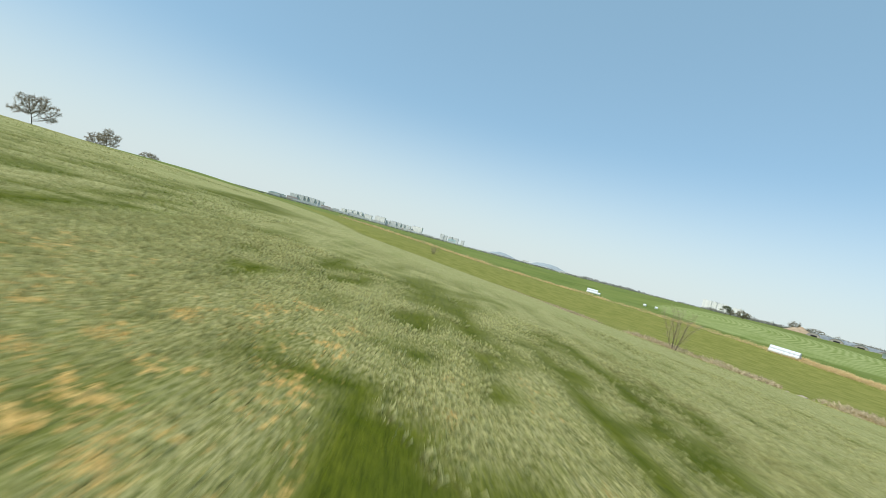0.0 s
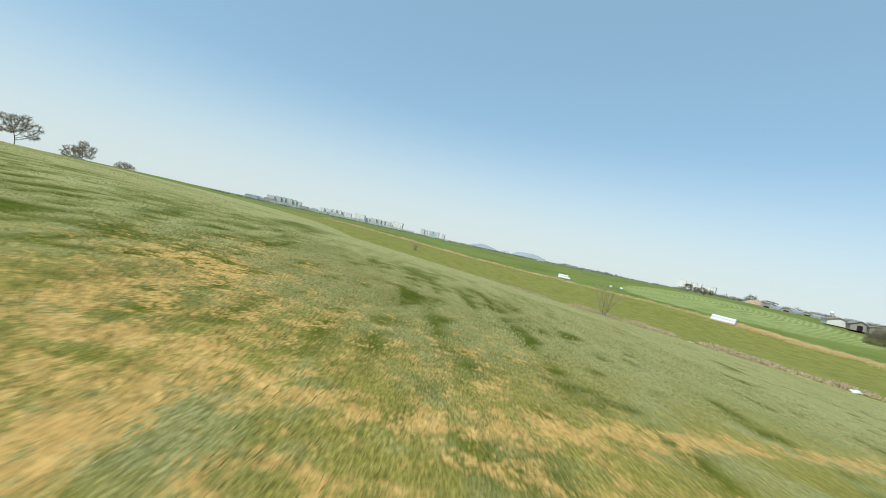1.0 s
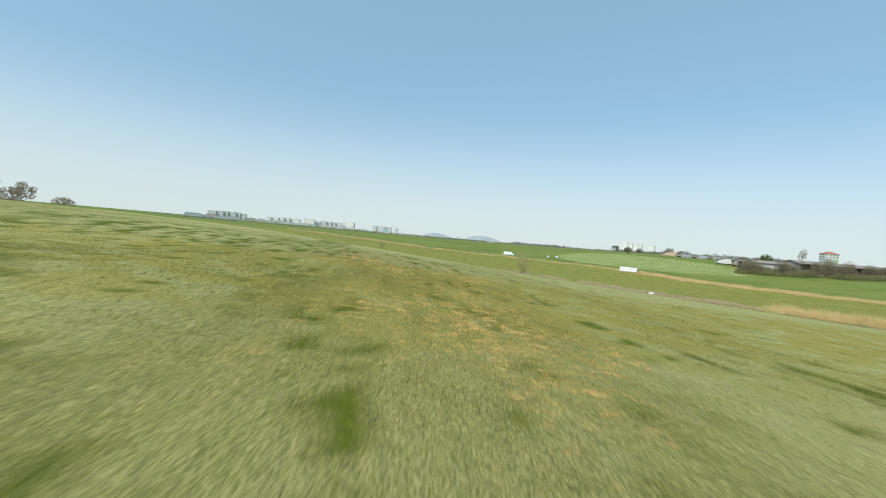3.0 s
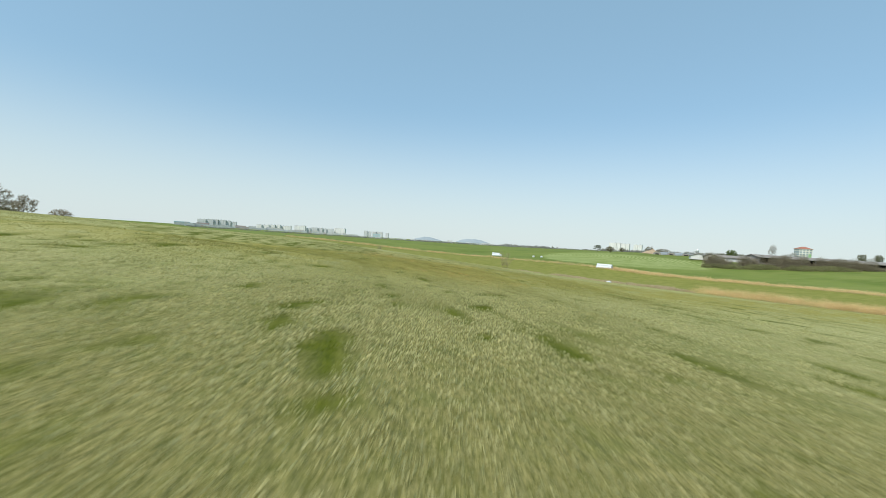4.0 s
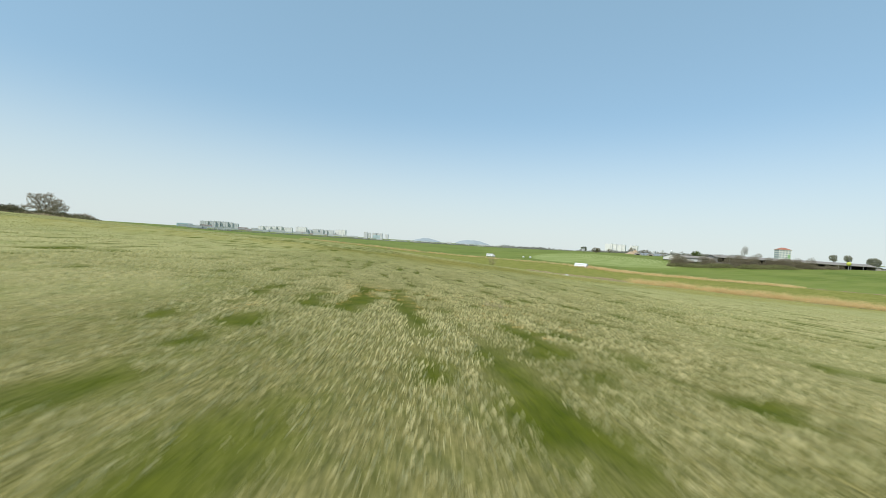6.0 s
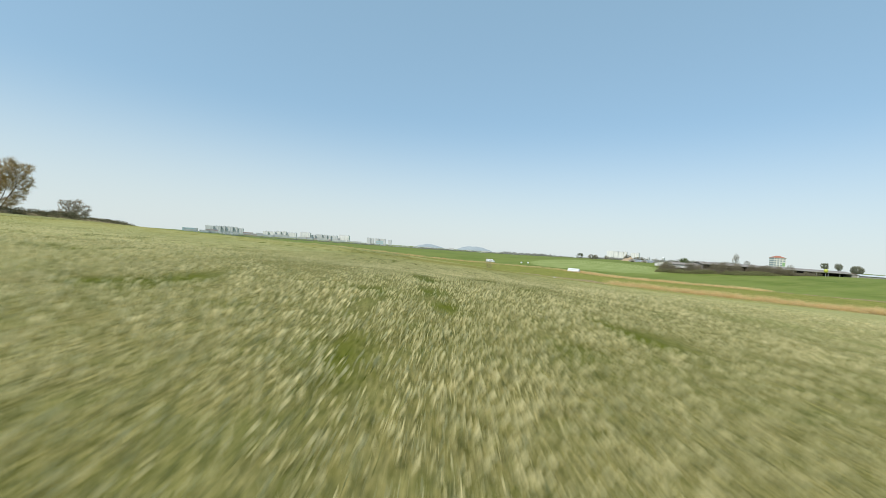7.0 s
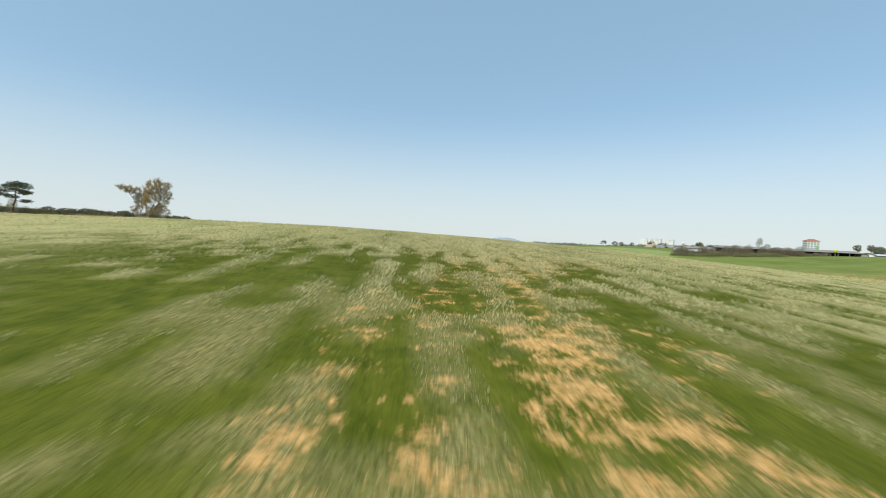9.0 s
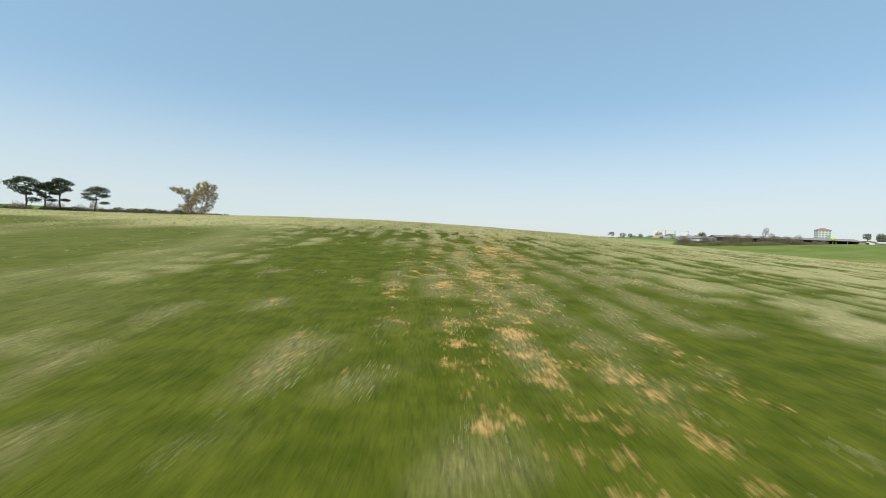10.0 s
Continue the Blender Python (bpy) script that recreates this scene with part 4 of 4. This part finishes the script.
def shed(label, x, y, z, heading, length, span, eave, rise, roof, wall, open_side=False, door=True, group="farm sheds"):
    """A farm shed whose ridge runs along its own y; heading in degrees from +y towards +x."""
    ob = thing("farm_shed", pose(x, y, z, 0, 0, -heading), label, "shed", group)
    part("roof", gable_roof(length, span, eave, rise, 0.6), roof, ob)
    for s in (-1, 1):
        part("end_wall", gable_wall(span, eave, rise, s * length / 2 - (0.2 if s > 0 else 0)), wall, ob)
        if open_side:
            part("low_wall", solid(s * span / 2 - 0.1, -length / 2 + 0.21, 0, s * span / 2 + 0.1, length / 2 - 0.21, 0.9), wall, ob)
            n = max(3, int(length / 7))
            for k in range(n + 1):
                yy = -length / 2 + 0.5 + (length - 1) * k / n
                part("post", solid(s * span / 2 - 0.12, yy - 0.12, 0.9, s * span / 2 + 0.12, yy + 0.12, eave), mat_post, ob)
        else:
            part("side_wall", solid(s * span / 2 - 0.1, -length / 2 + 0.21, 0, s * span / 2 + 0.1, length / 2 - 0.21, eave), wall, ob)
    if open_side:
        # dark sheet added to imitate shade beneath the barn roof
        part("inside_shade_sheet", solid(-0.2, -length / 2 + 0.5, 0, 0.2, length / 2 - 0.5, eave - 0.2), mat_dark, ob, "dark sheet standing for the shade inside the open barn")
    if door:
        # near-black slab on the uncut wall imitates the shaded opening
        part("doorway_shade_panel", solid(-span * 0.16, -length / 2 - 0.06, 0.05, span * 0.16, -length / 2 + 0.05, eave * 0.85), mat_dark, ob, "dark panel painted as shade in the open doorway")
    return ob


def arch_shed(label, x, y, z, heading, length, span, height):
    """A tunnel shed: an arched shell of film on hoops, along its own y."""
    ob = thing("tunnel_shed", pose(x, y, z, 0, 0, -heading), label, "shed", "row of tunnel sheds")
    bm = bmesh.new()
    k = 10
    ring = [(math.cos(math.pi * i / k) * span / 2, math.sin(math.pi * i / k) ** 0.8 * height) for i in range(k + 1)]
    rows = [[bm.verts.new((a, yy, b)) for a, b in ring] for yy in (-length / 2, length / 2)]
    for i in range(k):
        bm.faces.new((rows[0][i], rows[0][i + 1], rows[1][i + 1], rows[1][i]))
    bmesh.ops.solidify(bm, geom=list(bm.faces), thickness=0.12)
    part("shell", bm, mat_roof_light, ob)
    for s in (-1, 1):
        bm = bmesh.new()
        f = bm.faces.new([bm.verts.new((a * 0.97, s * (length / 2 - 0.3), b * 0.97)) for a, b in ring])
        r = bmesh.ops.extrude_face_region(bm, geom=[f])
        bmesh.ops.translate(bm, vec=(0, -0.12 * s, 0), verts=[v for v in r["geom"] if isinstance(v, bmesh.types.BMVert)])
        bmesh.ops.recalc_face_normals(bm, faces=bm.faces)
        part("end_panel", bm, mat_wall_grey, ob)
        # the tunnel's shaded entrance is a near-black slab on the panel
        part("doorway_shade_panel", solid(-span * 0.2, s * (length / 2 - 0.24) - 0.08, 0, span * 0.2, s * (length / 2 - 0.24) + 0.08, height * 0.62), mat_dark, ob, "dark panel painted as shade in the doorway")
    return ob


def on_land(x, y, dz=0.0):
    return soil_z(x, y) + dz


shed("grey gabled barn with a dark panel painted as shade in the open doorway", 224, 178, 0.0, 42, 22, 6.5, 3.0, 1.6, mat_roof_grey, mat_wall_grey)
shed("grey gabled barn with pale door beside thorny scrub", 219.5, 163, -0.2, 47, 22, 8.5, 3.2, 1.7, mat_roof_grey, mat_wall_grey)
shed("low dark-roofed shed with white front wall", 226, 190, 0.2, 38, 16, 9, 2.6, 1.5, mat_roof_grey, mat_wall_white, door=False)
shed("long low shed with whitewashed side wall", 199, 136.5, 0.2, 107.7, 17, 7, 2.3, 1.1, mat_roof_grey, mat_wall_white, door=False)
shed("very long open-sided cattle barn with grey roof", 252, 118.5, 0.0, 107.7, 92, 13, 3.9, 1.3, mat_roof_grey, mat_wall_grey, open_side=True, door=False)
shed("dark gabled barn with a wide open doorway beside the long barn", 304, 112, 1.3, 50, 18, 14, 2.3, 1.5, mat_roof_grey, mat_wall_grey)
shed("long low shed with light metal roof past the barns", 378, 141, 1.0, 112, 34, 9, 2.6, 0.9, mat_roof_light, mat_wall_grey, door=False)
shed("small gabled farm building with brown roof", 347, 136, 1.2, 58, 12, 9, 2.7, 1.2, simple("brown_roofing", (0.16, 0.10, 0.08), (0.24, 0.15, 0.12), 0.5, 0.8), mat_wall_white)
for k in range(4):
    arch_shed("grey tunnel shed with film roof and dark panel painted as shade in the doorway", 264 + 8.0 * k, 263 - 7.4 * k, 0.5, 77, 30, 9, 3.9)

mat_tank = simple("white_tank_paint", (0.74, 0.75, 0.76), (0.82, 0.83, 0.84), 1.0, 0.4, 0.4)


def water_tank(x, y, z):
    ob = thing("feed_silo", pose(x, y, z), "white round silo on a steel frame behind the barns", "silo")
    bm = bmesh.new()
    bmesh.ops.create_uvsphere(bm, u_segments=20, v_segments=12, radius=0.95)
    for v in bm.verts:
        v.co.z = v.co.z * 1.0 + 6.6
    for f in bm.faces:
        f.smooth = True
    part("tank", bm, mat_tank, ob)
    for a in range(4):
        cx, cy = 0.7 * math.cos(a * 1.571 + 0.785), 0.7 * math.sin(a * 1.571 + 0.785)
        part("leg", solid(cx - 0.09, cy - 0.09, 0, cx + 0.09, cy + 0.09, 6.0), mat_post, ob)


water_tank(242, 207.5, 0.2)
mat_mound = simple("dug_earth", (0.36, 0.26, 0.16), (0.52, 0.40, 0.27), 0.6, 0.95, 0.1, 0.05)


def earth_mound(x, y, w, d, h):
    bm = bmesh.new()
    bmesh.ops.create_grid(bm, x_segments=24, y_segments=24, size=1.0)
    for v in bm.verts:
        r = v.co.length
        v.co.z = h * max(0.0, 1 - r) ** 0.8 * (0.8 + 0.5 * noise.noise(v.co * 2.2)) - 0.15
        v.co.x *= w
        v.co.y *= d
    for f in bm.faces:
        f.smooth = True
    me = bpy.data.meshes.new("earth_mound")
    bm.to_mesh(me), bm.free()
    me.materials.append(mat_mound)
    ob = new("earth_mound", me)
    ob.matrix_world = pose(x, y, on_land(x, y), 0, 0, 20)
    tagged(ob, "pile of bare tan earth at the edge of the fields", "mound")


earth_mound(268, 290, 11, 8, 5.0)

# office building with red hipped roof on the rise behind the farm
mat_office = simple("pale_rendered_wall", (0.66, 0.65, 0.58), (0.76, 0.75, 0.68), 0.2, 0.8)
mat_red = simple("red_roof_tiles", (0.36, 0.15, 0.10), (0.45, 0.20, 0.14), 0.5, 0.8)
# panes lightened in colour to stand for haze before the office
mat_pane = simple("window_glass", (0.26, 0.31, 0.33), (0.34, 0.40, 0.42), 0.5, 0.15, 0.5)
mat_green_sign = simple("green_panel", (0.28, 0.45, 0.22), (0.34, 0.52, 0.28), 0.5, 0.7)


def office(x, y, z, heading, w, d, floors, storey):
    ob = thing("office_building", pose(x, y, z, 0, 0, -heading), "white four-storey building with red hipped roof behind the barns", "building")
    h = floors * storey
    part("wall", solid(-w / 2, -d / 2, 0, w / 2, d / 2, h), mat_office, ob)
    bm = bmesh.new()
    o, rise, ridge = 0.8, 3.4, w / 2 - d / 2
    base = [bm.verts.new(c) for c in ((-w / 2 - o, -d / 2 - o, h), (w / 2 + o, -d / 2 - o, h), (w / 2 + o, d / 2 + o, h), (-w / 2 - o, d / 2 + o, h))]
    r0, r1 = bm.verts.new((-ridge, 0, h + rise)), bm.verts.new((ridge, 0, h + rise))
    for f in ((base[0], base[1], r1, r0), (base[1], base[2], r1), (base[2], base[3], r0, r1), (base[3], base[0], r0), tuple(base[::-1])):
        bm.faces.new(f)
    part("roof", bm, mat_red, ob, "red hipped roof")
    part("cornice", solid(-w / 2 - 0.4, -d / 2 - 0.4, h - 0.9, w / 2 + 0.4, d / 2 + 0.4, h - 0.02), mat_office, ob)
    cols = 4
    for fl in range(floors):
        zz_ = fl * storey + 1.0
        for c in range(cols):
            xx = -w / 2 + w * (c + 0.5) / cols
            win = part("window", solid(xx - 1.3, -d / 2 - 0.06, zz_, xx + 1.3, -d / 2 + 0.05, zz_ + 1.9), mat_pane, ob)
            part("sill", solid(xx - 1.4, -d / 2 - 0.25, zz_ - 0.2, xx + 1.4, -d / 2 - 0.0, zz_ - 0.01), mat_office, win)
        for c in range(3):
            yy = -d / 2 + d * (c + 0.5) / 3
            part("window", solid(-w / 2 - 0.06, yy - 2.1, zz_ - 0.2, -w / 2 + 0.05, yy + 2.1, zz_ + 2.2), mat_pane, ob, "wide greenish glazing")
    part("sign_panel", solid(w * 0.22, -d / 2 - 0.3, storey * 1.2, w * 0.42, -d / 2 - 0.08, storey * 2.9), mat_green_sign, ob, "green panel on the facade")
    return ob


office(640.5, 441, 7.4, 22, 17, 12.5, 5, 3.4)

mat_yellow = simple("yellow_paint", (0.48, 0.50, 0.08), (0.56, 0.58, 0.13), 1.0, 0.5)
ob = thing("yellow_globe_sign", pose(275.0, 100.5, on_land(275.0, 100.5)), "yellow globe on a post beside the farm buildings", "sign")
bm = bmesh.new()
bmesh.ops.create_uvsphere(bm, u_segments=20, v_segments=12, radius=1.2, matrix=Matrix.Translation((0, 0, 3.7)))
for f in bm.faces:
    f.smooth = True
part("globe", bm, mat_yellow, ob)
part("post", solid(-0.12, -0.12, -0.3, 0.12, 0.12, 2.6), mat_post, ob)

# trees and scrub round the farm
thicket("thorn_scrub", "brown leafless thorny scrub in front of the barns", [(181, 134), (195, 128), (210, 122), (225, 117), (240, 112), (253, 108)], 7.6, 8.0, 90000, 13, mat_scrub, 0.7, "scrub", 0.05, 0.24)
thicket("low_thorn_scrub", "low brown thorny scrub thinning out beside the long barn", [(252, 108), (262, 105), (272, 102)], 3.4, 5.0, 12000, 17, mat_scrub, 0.6, "scrub", 0.05, 0.3)
thicket("bramble_edge", "low green brambles at the foot of the scrub", [(176, 131), (192, 124), (208, 117), (224, 111), (240, 107)], 2.6, 9.0, 36000, 14, mat_olive, 0.5, "scrub", 0.16, 0.16)
broad_tree("round tree in fresh green leaf behind the barns", 213, 151, 9.5, 7.0, 81, mat_green, ((0, 0.6, 0.46, 0.38),), z=-1.6, per_end=14, fine=2.0)
broad_tree("slender bare grey tree behind the barns", 371, 259, 13.4, 9.0, 82, mat_bare_far, ((0, 0.72, 0.36, 0.26), (-0.15, 0.45, 0.3, 0.25), (0.22, 0.5, 0.26, 0.22)), z=4.8, fine=1.5, per_end=8, bark=mat_bark_far)
broad_tree("smaller bare tree behind the barns", 325, 203, 6.4, 6.0, 83, mat_bare_far, ((0, 0.55, 0.45, 0.42),), z=4.2, fine=1.7, per_end=8, bark=mat_bark_far)
broad_tree("grey-green tree beside the yellow globe", 577, 324, 12.0, 11.0, 84, mat_young, z=6.8, lobes=((-0.25, 0.6, 0.24, 0.34), (0.2, 0.55, 0.3, 0.4)), fine=2.6, per_end=18, bark=mat_bark_far)
broad_tree("round grey-green tree past the barns", 573, 305, 11.5, 11.5, 85, mat_young, z=6.8, lobes=((-0.25, 0.6, 0.24, 0.34), (0.2, 0.55, 0.3, 0.4)), fine=2.6, per_end=18, bark=mat_bark_far)
broad_tree("large round olive tree past the barns", 406, 173, 9.0, 10.5, 86, mat_young, ((0, 0.55, 0.48, 0.44),), z=3.2, fine=2.4, per_end=24, count=600)
pine("dark spreading pine on the crop field's edge", 199, 271, 6.5, 9.0, 91)
broad_tree("dark round evergreen on the crop field's edge", 217, 279, 6.0, 9.0, 92, mat_hedge, ((0, 0.55, 0.48, 0.44),), fine=3.0, per_end=10, count=260)
broad_tree("dark round evergreen beside the earth pile", 272, 300, 7.5, 9.0, 93, mat_hedge, ((0, 0.55, 0.48, 0.44),), fine=3.0, per_end=10, count=260)
broad_tree("dark broad evergreen beside the earth pile", 283, 296, 5.5, 13.0, 94, mat_hedge, ((0, 0.55, 0.48, 0.44),), fine=3.0, per_end=10, count=260)
broad_tree("dark small evergreen far beyond the crop field", 281, 376, 6.5, 7.0, 95, mat_hedge, ((0, 0.55, 0.48, 0.44),), fine=3.0, per_end=10, count=260)
broad_tree("dark small evergreen far beyond the crop field", 292, 370, 6.0, 7.0, 96, mat_hedge, ((0, 0.55, 0.48, 0.44),), fine=3.0, per_end=10, count=260)

# ---- distance ----
# leaf tones paled to imitate haze over this distance
mat_far_wood = foliage("far_woods", (0.23, 0.235, 0.20), (0.34, 0.33, 0.285), 0.02)


def far_wood(label, d, a0, a1, height, n, seed, size):
    """A ragged line of far trees at d metres, from azimuth a0 to a1."""
    line = [(d * math.sin(radians(a)) - 15, d * math.cos(radians(a)) - 70) for a in np.linspace(a0, a1, 24)]
    return thicket("far_woods", label, line, height, 12, n, seed, mat_far_wood, size, "woods", 0.25, 0.22)


far_wood("thin line of distant trees along the horizon", 900, -34, 12, 2.4, 12000, 21, 1.3)
far_wood("thin line of distant trees and brush on the horizon", 1000, 8, 42, 3.0, 12000, 22, 1.5)
far_wood("distant wooded rise on the horizon", 1450, 20, 27, 9.0, 9000, 23, 2.0)
far_wood("distant trees by the farm", 760, 32, 50, 5.0, 8000, 24, 1.4)

def hazed_wall(name, base, window_lines=False):
    """Uneven wall tones with distant haze painted in; optional faint lines stand for windows."""
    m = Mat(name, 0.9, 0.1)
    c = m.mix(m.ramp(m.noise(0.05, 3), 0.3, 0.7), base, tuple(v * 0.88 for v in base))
    if window_lines:
        # mortar lines painted in place of built rows of windows
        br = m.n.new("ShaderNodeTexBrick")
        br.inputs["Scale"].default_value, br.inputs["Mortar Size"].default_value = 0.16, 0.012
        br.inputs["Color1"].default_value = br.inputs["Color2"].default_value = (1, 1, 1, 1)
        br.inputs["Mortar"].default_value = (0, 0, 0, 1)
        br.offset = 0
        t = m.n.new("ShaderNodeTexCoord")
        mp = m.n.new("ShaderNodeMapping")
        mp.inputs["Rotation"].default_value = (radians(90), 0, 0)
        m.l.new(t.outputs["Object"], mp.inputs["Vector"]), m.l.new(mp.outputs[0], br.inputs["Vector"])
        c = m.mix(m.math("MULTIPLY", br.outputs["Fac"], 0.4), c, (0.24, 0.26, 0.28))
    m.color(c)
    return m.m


# base colours of the far town, paled to imitate the air between
mat_apart = hazed_wall("apartment_wall", (0.80, 0.79, 0.75), True)
mat_apart_grey = hazed_wall("greyer_apartment_wall", (0.66, 0.66, 0.65), True)
mat_core = hazed_wall("stair_tower_wall", (0.70, 0.70, 0.69))
mat_bay = hazed_wall("recessed_window_bay", (0.58, 0.60, 0.61))
mat_blue = hazed_wall("blue_cladding", (0.52, 0.66, 0.69))
mat_pink = hazed_wall("brick_red_house_wall", (0.54, 0.42, 0.39))
mat_low = hazed_wall("low_house_wall", (0.66, 0.64, 0.61))


def apartment(label, x, y, w, top, wall, group, depth=13.0, turn=-16.0, floor_z=-3.5):
    """A slab block: walls, recessed window bays, stair towers on the roof."""
    a = math.degrees(math.atan2(x, y + 40))
    ob = thing("apartment_block", pose(x, y, floor_z, 0, 0, -a + turn), label, "apartment building", group)
    w, h = w * 1.2, (top - floor_z) * 0.98
    part("wall", solid(-w / 2, -depth / 2, 0, w / 2, depth / 2, h - 3.2), wall, ob)
    part("roof", solid(-w / 2 - 0.4, -depth / 2 - 0.4, h - 3.19, w / 2 + 0.4, depth / 2 + 0.4, h - 2.3), mat_core, ob)
    n = max(1, round(w / 18))
    for k in range(n):
        c = -w / 2 + w * (k + 0.5) / n
        part("stair_tower", solid(c - 2.6, -2.5, h - 2.29, c + 2.6, 3.0, h + 1.2), mat_core, ob)
        part("window_bay", solid(c - 0.8, -depth / 2 - 0.15, 1.0, c + 0.8, -depth / 2 + 0.3, h - 4.5), mat_bay, ob)
        for s in (-1, 1):
            cc = c + s * w / n * 0.27
            part("balcony_bay", solid(cc - w / n * 0.13, -depth / 2 - 0.5, 0.5, cc + w / n * 0.13, -depth / 2 + 0.3, h - 4.0), wall, ob)
    return ob


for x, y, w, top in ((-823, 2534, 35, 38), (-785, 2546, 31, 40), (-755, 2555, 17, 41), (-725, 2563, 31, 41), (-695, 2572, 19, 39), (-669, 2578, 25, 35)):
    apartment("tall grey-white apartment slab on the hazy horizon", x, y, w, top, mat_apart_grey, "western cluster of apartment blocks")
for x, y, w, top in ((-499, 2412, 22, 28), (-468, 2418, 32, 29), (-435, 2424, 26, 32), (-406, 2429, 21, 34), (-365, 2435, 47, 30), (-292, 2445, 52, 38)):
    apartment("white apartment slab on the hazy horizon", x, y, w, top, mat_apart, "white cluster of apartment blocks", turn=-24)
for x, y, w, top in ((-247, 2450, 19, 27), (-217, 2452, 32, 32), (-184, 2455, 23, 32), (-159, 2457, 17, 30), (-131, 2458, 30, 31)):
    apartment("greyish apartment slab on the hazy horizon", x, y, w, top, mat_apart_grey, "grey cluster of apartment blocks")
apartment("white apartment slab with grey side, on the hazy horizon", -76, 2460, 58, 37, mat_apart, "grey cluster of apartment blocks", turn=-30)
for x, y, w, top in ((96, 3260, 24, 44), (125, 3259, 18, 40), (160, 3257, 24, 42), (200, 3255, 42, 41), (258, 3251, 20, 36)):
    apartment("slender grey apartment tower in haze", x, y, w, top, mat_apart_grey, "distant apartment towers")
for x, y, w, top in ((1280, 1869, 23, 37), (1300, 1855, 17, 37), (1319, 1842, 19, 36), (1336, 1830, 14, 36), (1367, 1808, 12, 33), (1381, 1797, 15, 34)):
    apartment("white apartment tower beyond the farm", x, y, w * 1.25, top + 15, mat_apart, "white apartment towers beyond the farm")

for x, y, w, top in ((1587, 1978, 10, 34), (1616, 1954, 9, 30), (1644, 1931, 10, 36)):
    apartment("slender hazy tower far behind the farm sheds", x, y, w, top, mat_apart_grey, "slender towers behind the farm")



def low_block(label, x, y, w, d, h, wall, z=-3.4, group="low buildings on the horizon"):
    ob = thing("low_building", pose(x, y, z, 0, 0, -math.degrees(math.atan2(x, y + 70))), label, "building", group)
    part("wall", solid(-w / 2, -d / 2, 0, w / 2, d / 2, h), wall, ob)
    part("roof", gable_roof(d, w, h, min(2.0, w * 0.1), 0.4), mat_core, ob)
    part("window_band", solid(-w * 0.42, -d / 2 - 0.3, h * 0.35, w * 0.42, -d / 2 + 0.1, h * 0.6), mat_bay, ob)


low_block("pale blue clad hall in front of distant towers", 155, 2857, 50, 30, 22, mat_blue)
low_block("pale blue-green hall at the end of the field", -972, 2680, 80, 30, 18, mat_blue)
rng_low = random.Random(9)
for k in range(26):
    a = radians(rng_low.choice([rng_low.uniform(-19, -12), rng_low.uniform(-4, 30), rng_low.uniform(4, 22), rng_low.uniform(38, 48)]))
    d = rng_low.uniform(1100, 1900)
    low_block("small pale building among far trees", d * math.sin(a) - 15, d * math.cos(a) - 70, rng_low.uniform(9, 26), 10, rng_low.uniform(4, 8.5), mat_low)
# lower town between and in front of the high blocks
for k in range(34):
    a = radians(-19.5 + 20.0 * (k + rng_low.uniform(0, 0.9)) / 34)
    d = rng_low.uniform(2050, 2300)
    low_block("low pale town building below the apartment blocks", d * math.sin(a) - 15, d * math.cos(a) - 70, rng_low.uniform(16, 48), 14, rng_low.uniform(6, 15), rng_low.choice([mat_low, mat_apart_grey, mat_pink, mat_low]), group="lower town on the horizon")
# long pale greenhouses along the far edge of the fields
for k in range(26):
    a = radians(0.5 + 24.0 * (k + rng_low.uniform(0, 0.5)) / 26)
    low_block("long low white greenhouse at the far edge of the fields", 1010 * math.sin(a) - 15, 1010 * math.cos(a) - 70, rng_low.uniform(9, 19), 8, rng_low.uniform(2.6, 4.0), mat_low, group="greenhouses at the far edge of the fields")


def hill(label, x, y, w, h, seed, flat=0.35):
    """A far blue hill: a long ridge with a flat-topped summit."""
    rng = np.random.default_rng(seed)
    bm = bmesh.new()
    a = -math.atan2(x, y)
    nx, ny = 48, 8
    grid = []
    for i in range(nx + 1):
        u = -1 + 2 * i / nx
        top = h * min(1.0, max(0.0, (1 - abs(u)) / (1 - flat))) ** 0.75 * (0.95 - 0.10 * u + 0.05 * math.sin(7 * u + seed) + 0.025 * math.sin(17 * u))
        grid.append([bm.verts.new((u * w, 160 * (j / ny - 0.5), -14 + (top + 10) * math.sin(math.pi * j / ny))) for j in range(ny + 1)])
    for i in range(nx):
        for j in range(ny):
            f = bm.faces.new((grid[i][j], grid[i + 1][j], grid[i + 1][j + 1], grid[i][j + 1]))
            f.smooth = True
    me = bpy.data.meshes.new("hill")
    bm.to_mesh(me), bm.free()
    m = Mat("haze_tinted_hill", 1.0, 0.0)
    # blue-grey of the distant haze is put into the base colour
    m.color(m.mix(m.ramp(m.noise(0.01, 4), 0.35, 0.65), (0.29, 0.335, 0.355), (0.34, 0.385, 0.40)))
    me.materials.append(m.m)
    ob = new("hill", me)
    ob.matrix_world = pose(x, y, 0, 0, 0, math.degrees(a))
    tagged(ob, label, "hill", kind="structure")


hill("blue flat-topped hill far off in haze", 1276, 4379, 195, 46, 1, 0.4)
hill("lower blue hill far off in haze", 796, 4491, 160, 38, 2, 0.25)
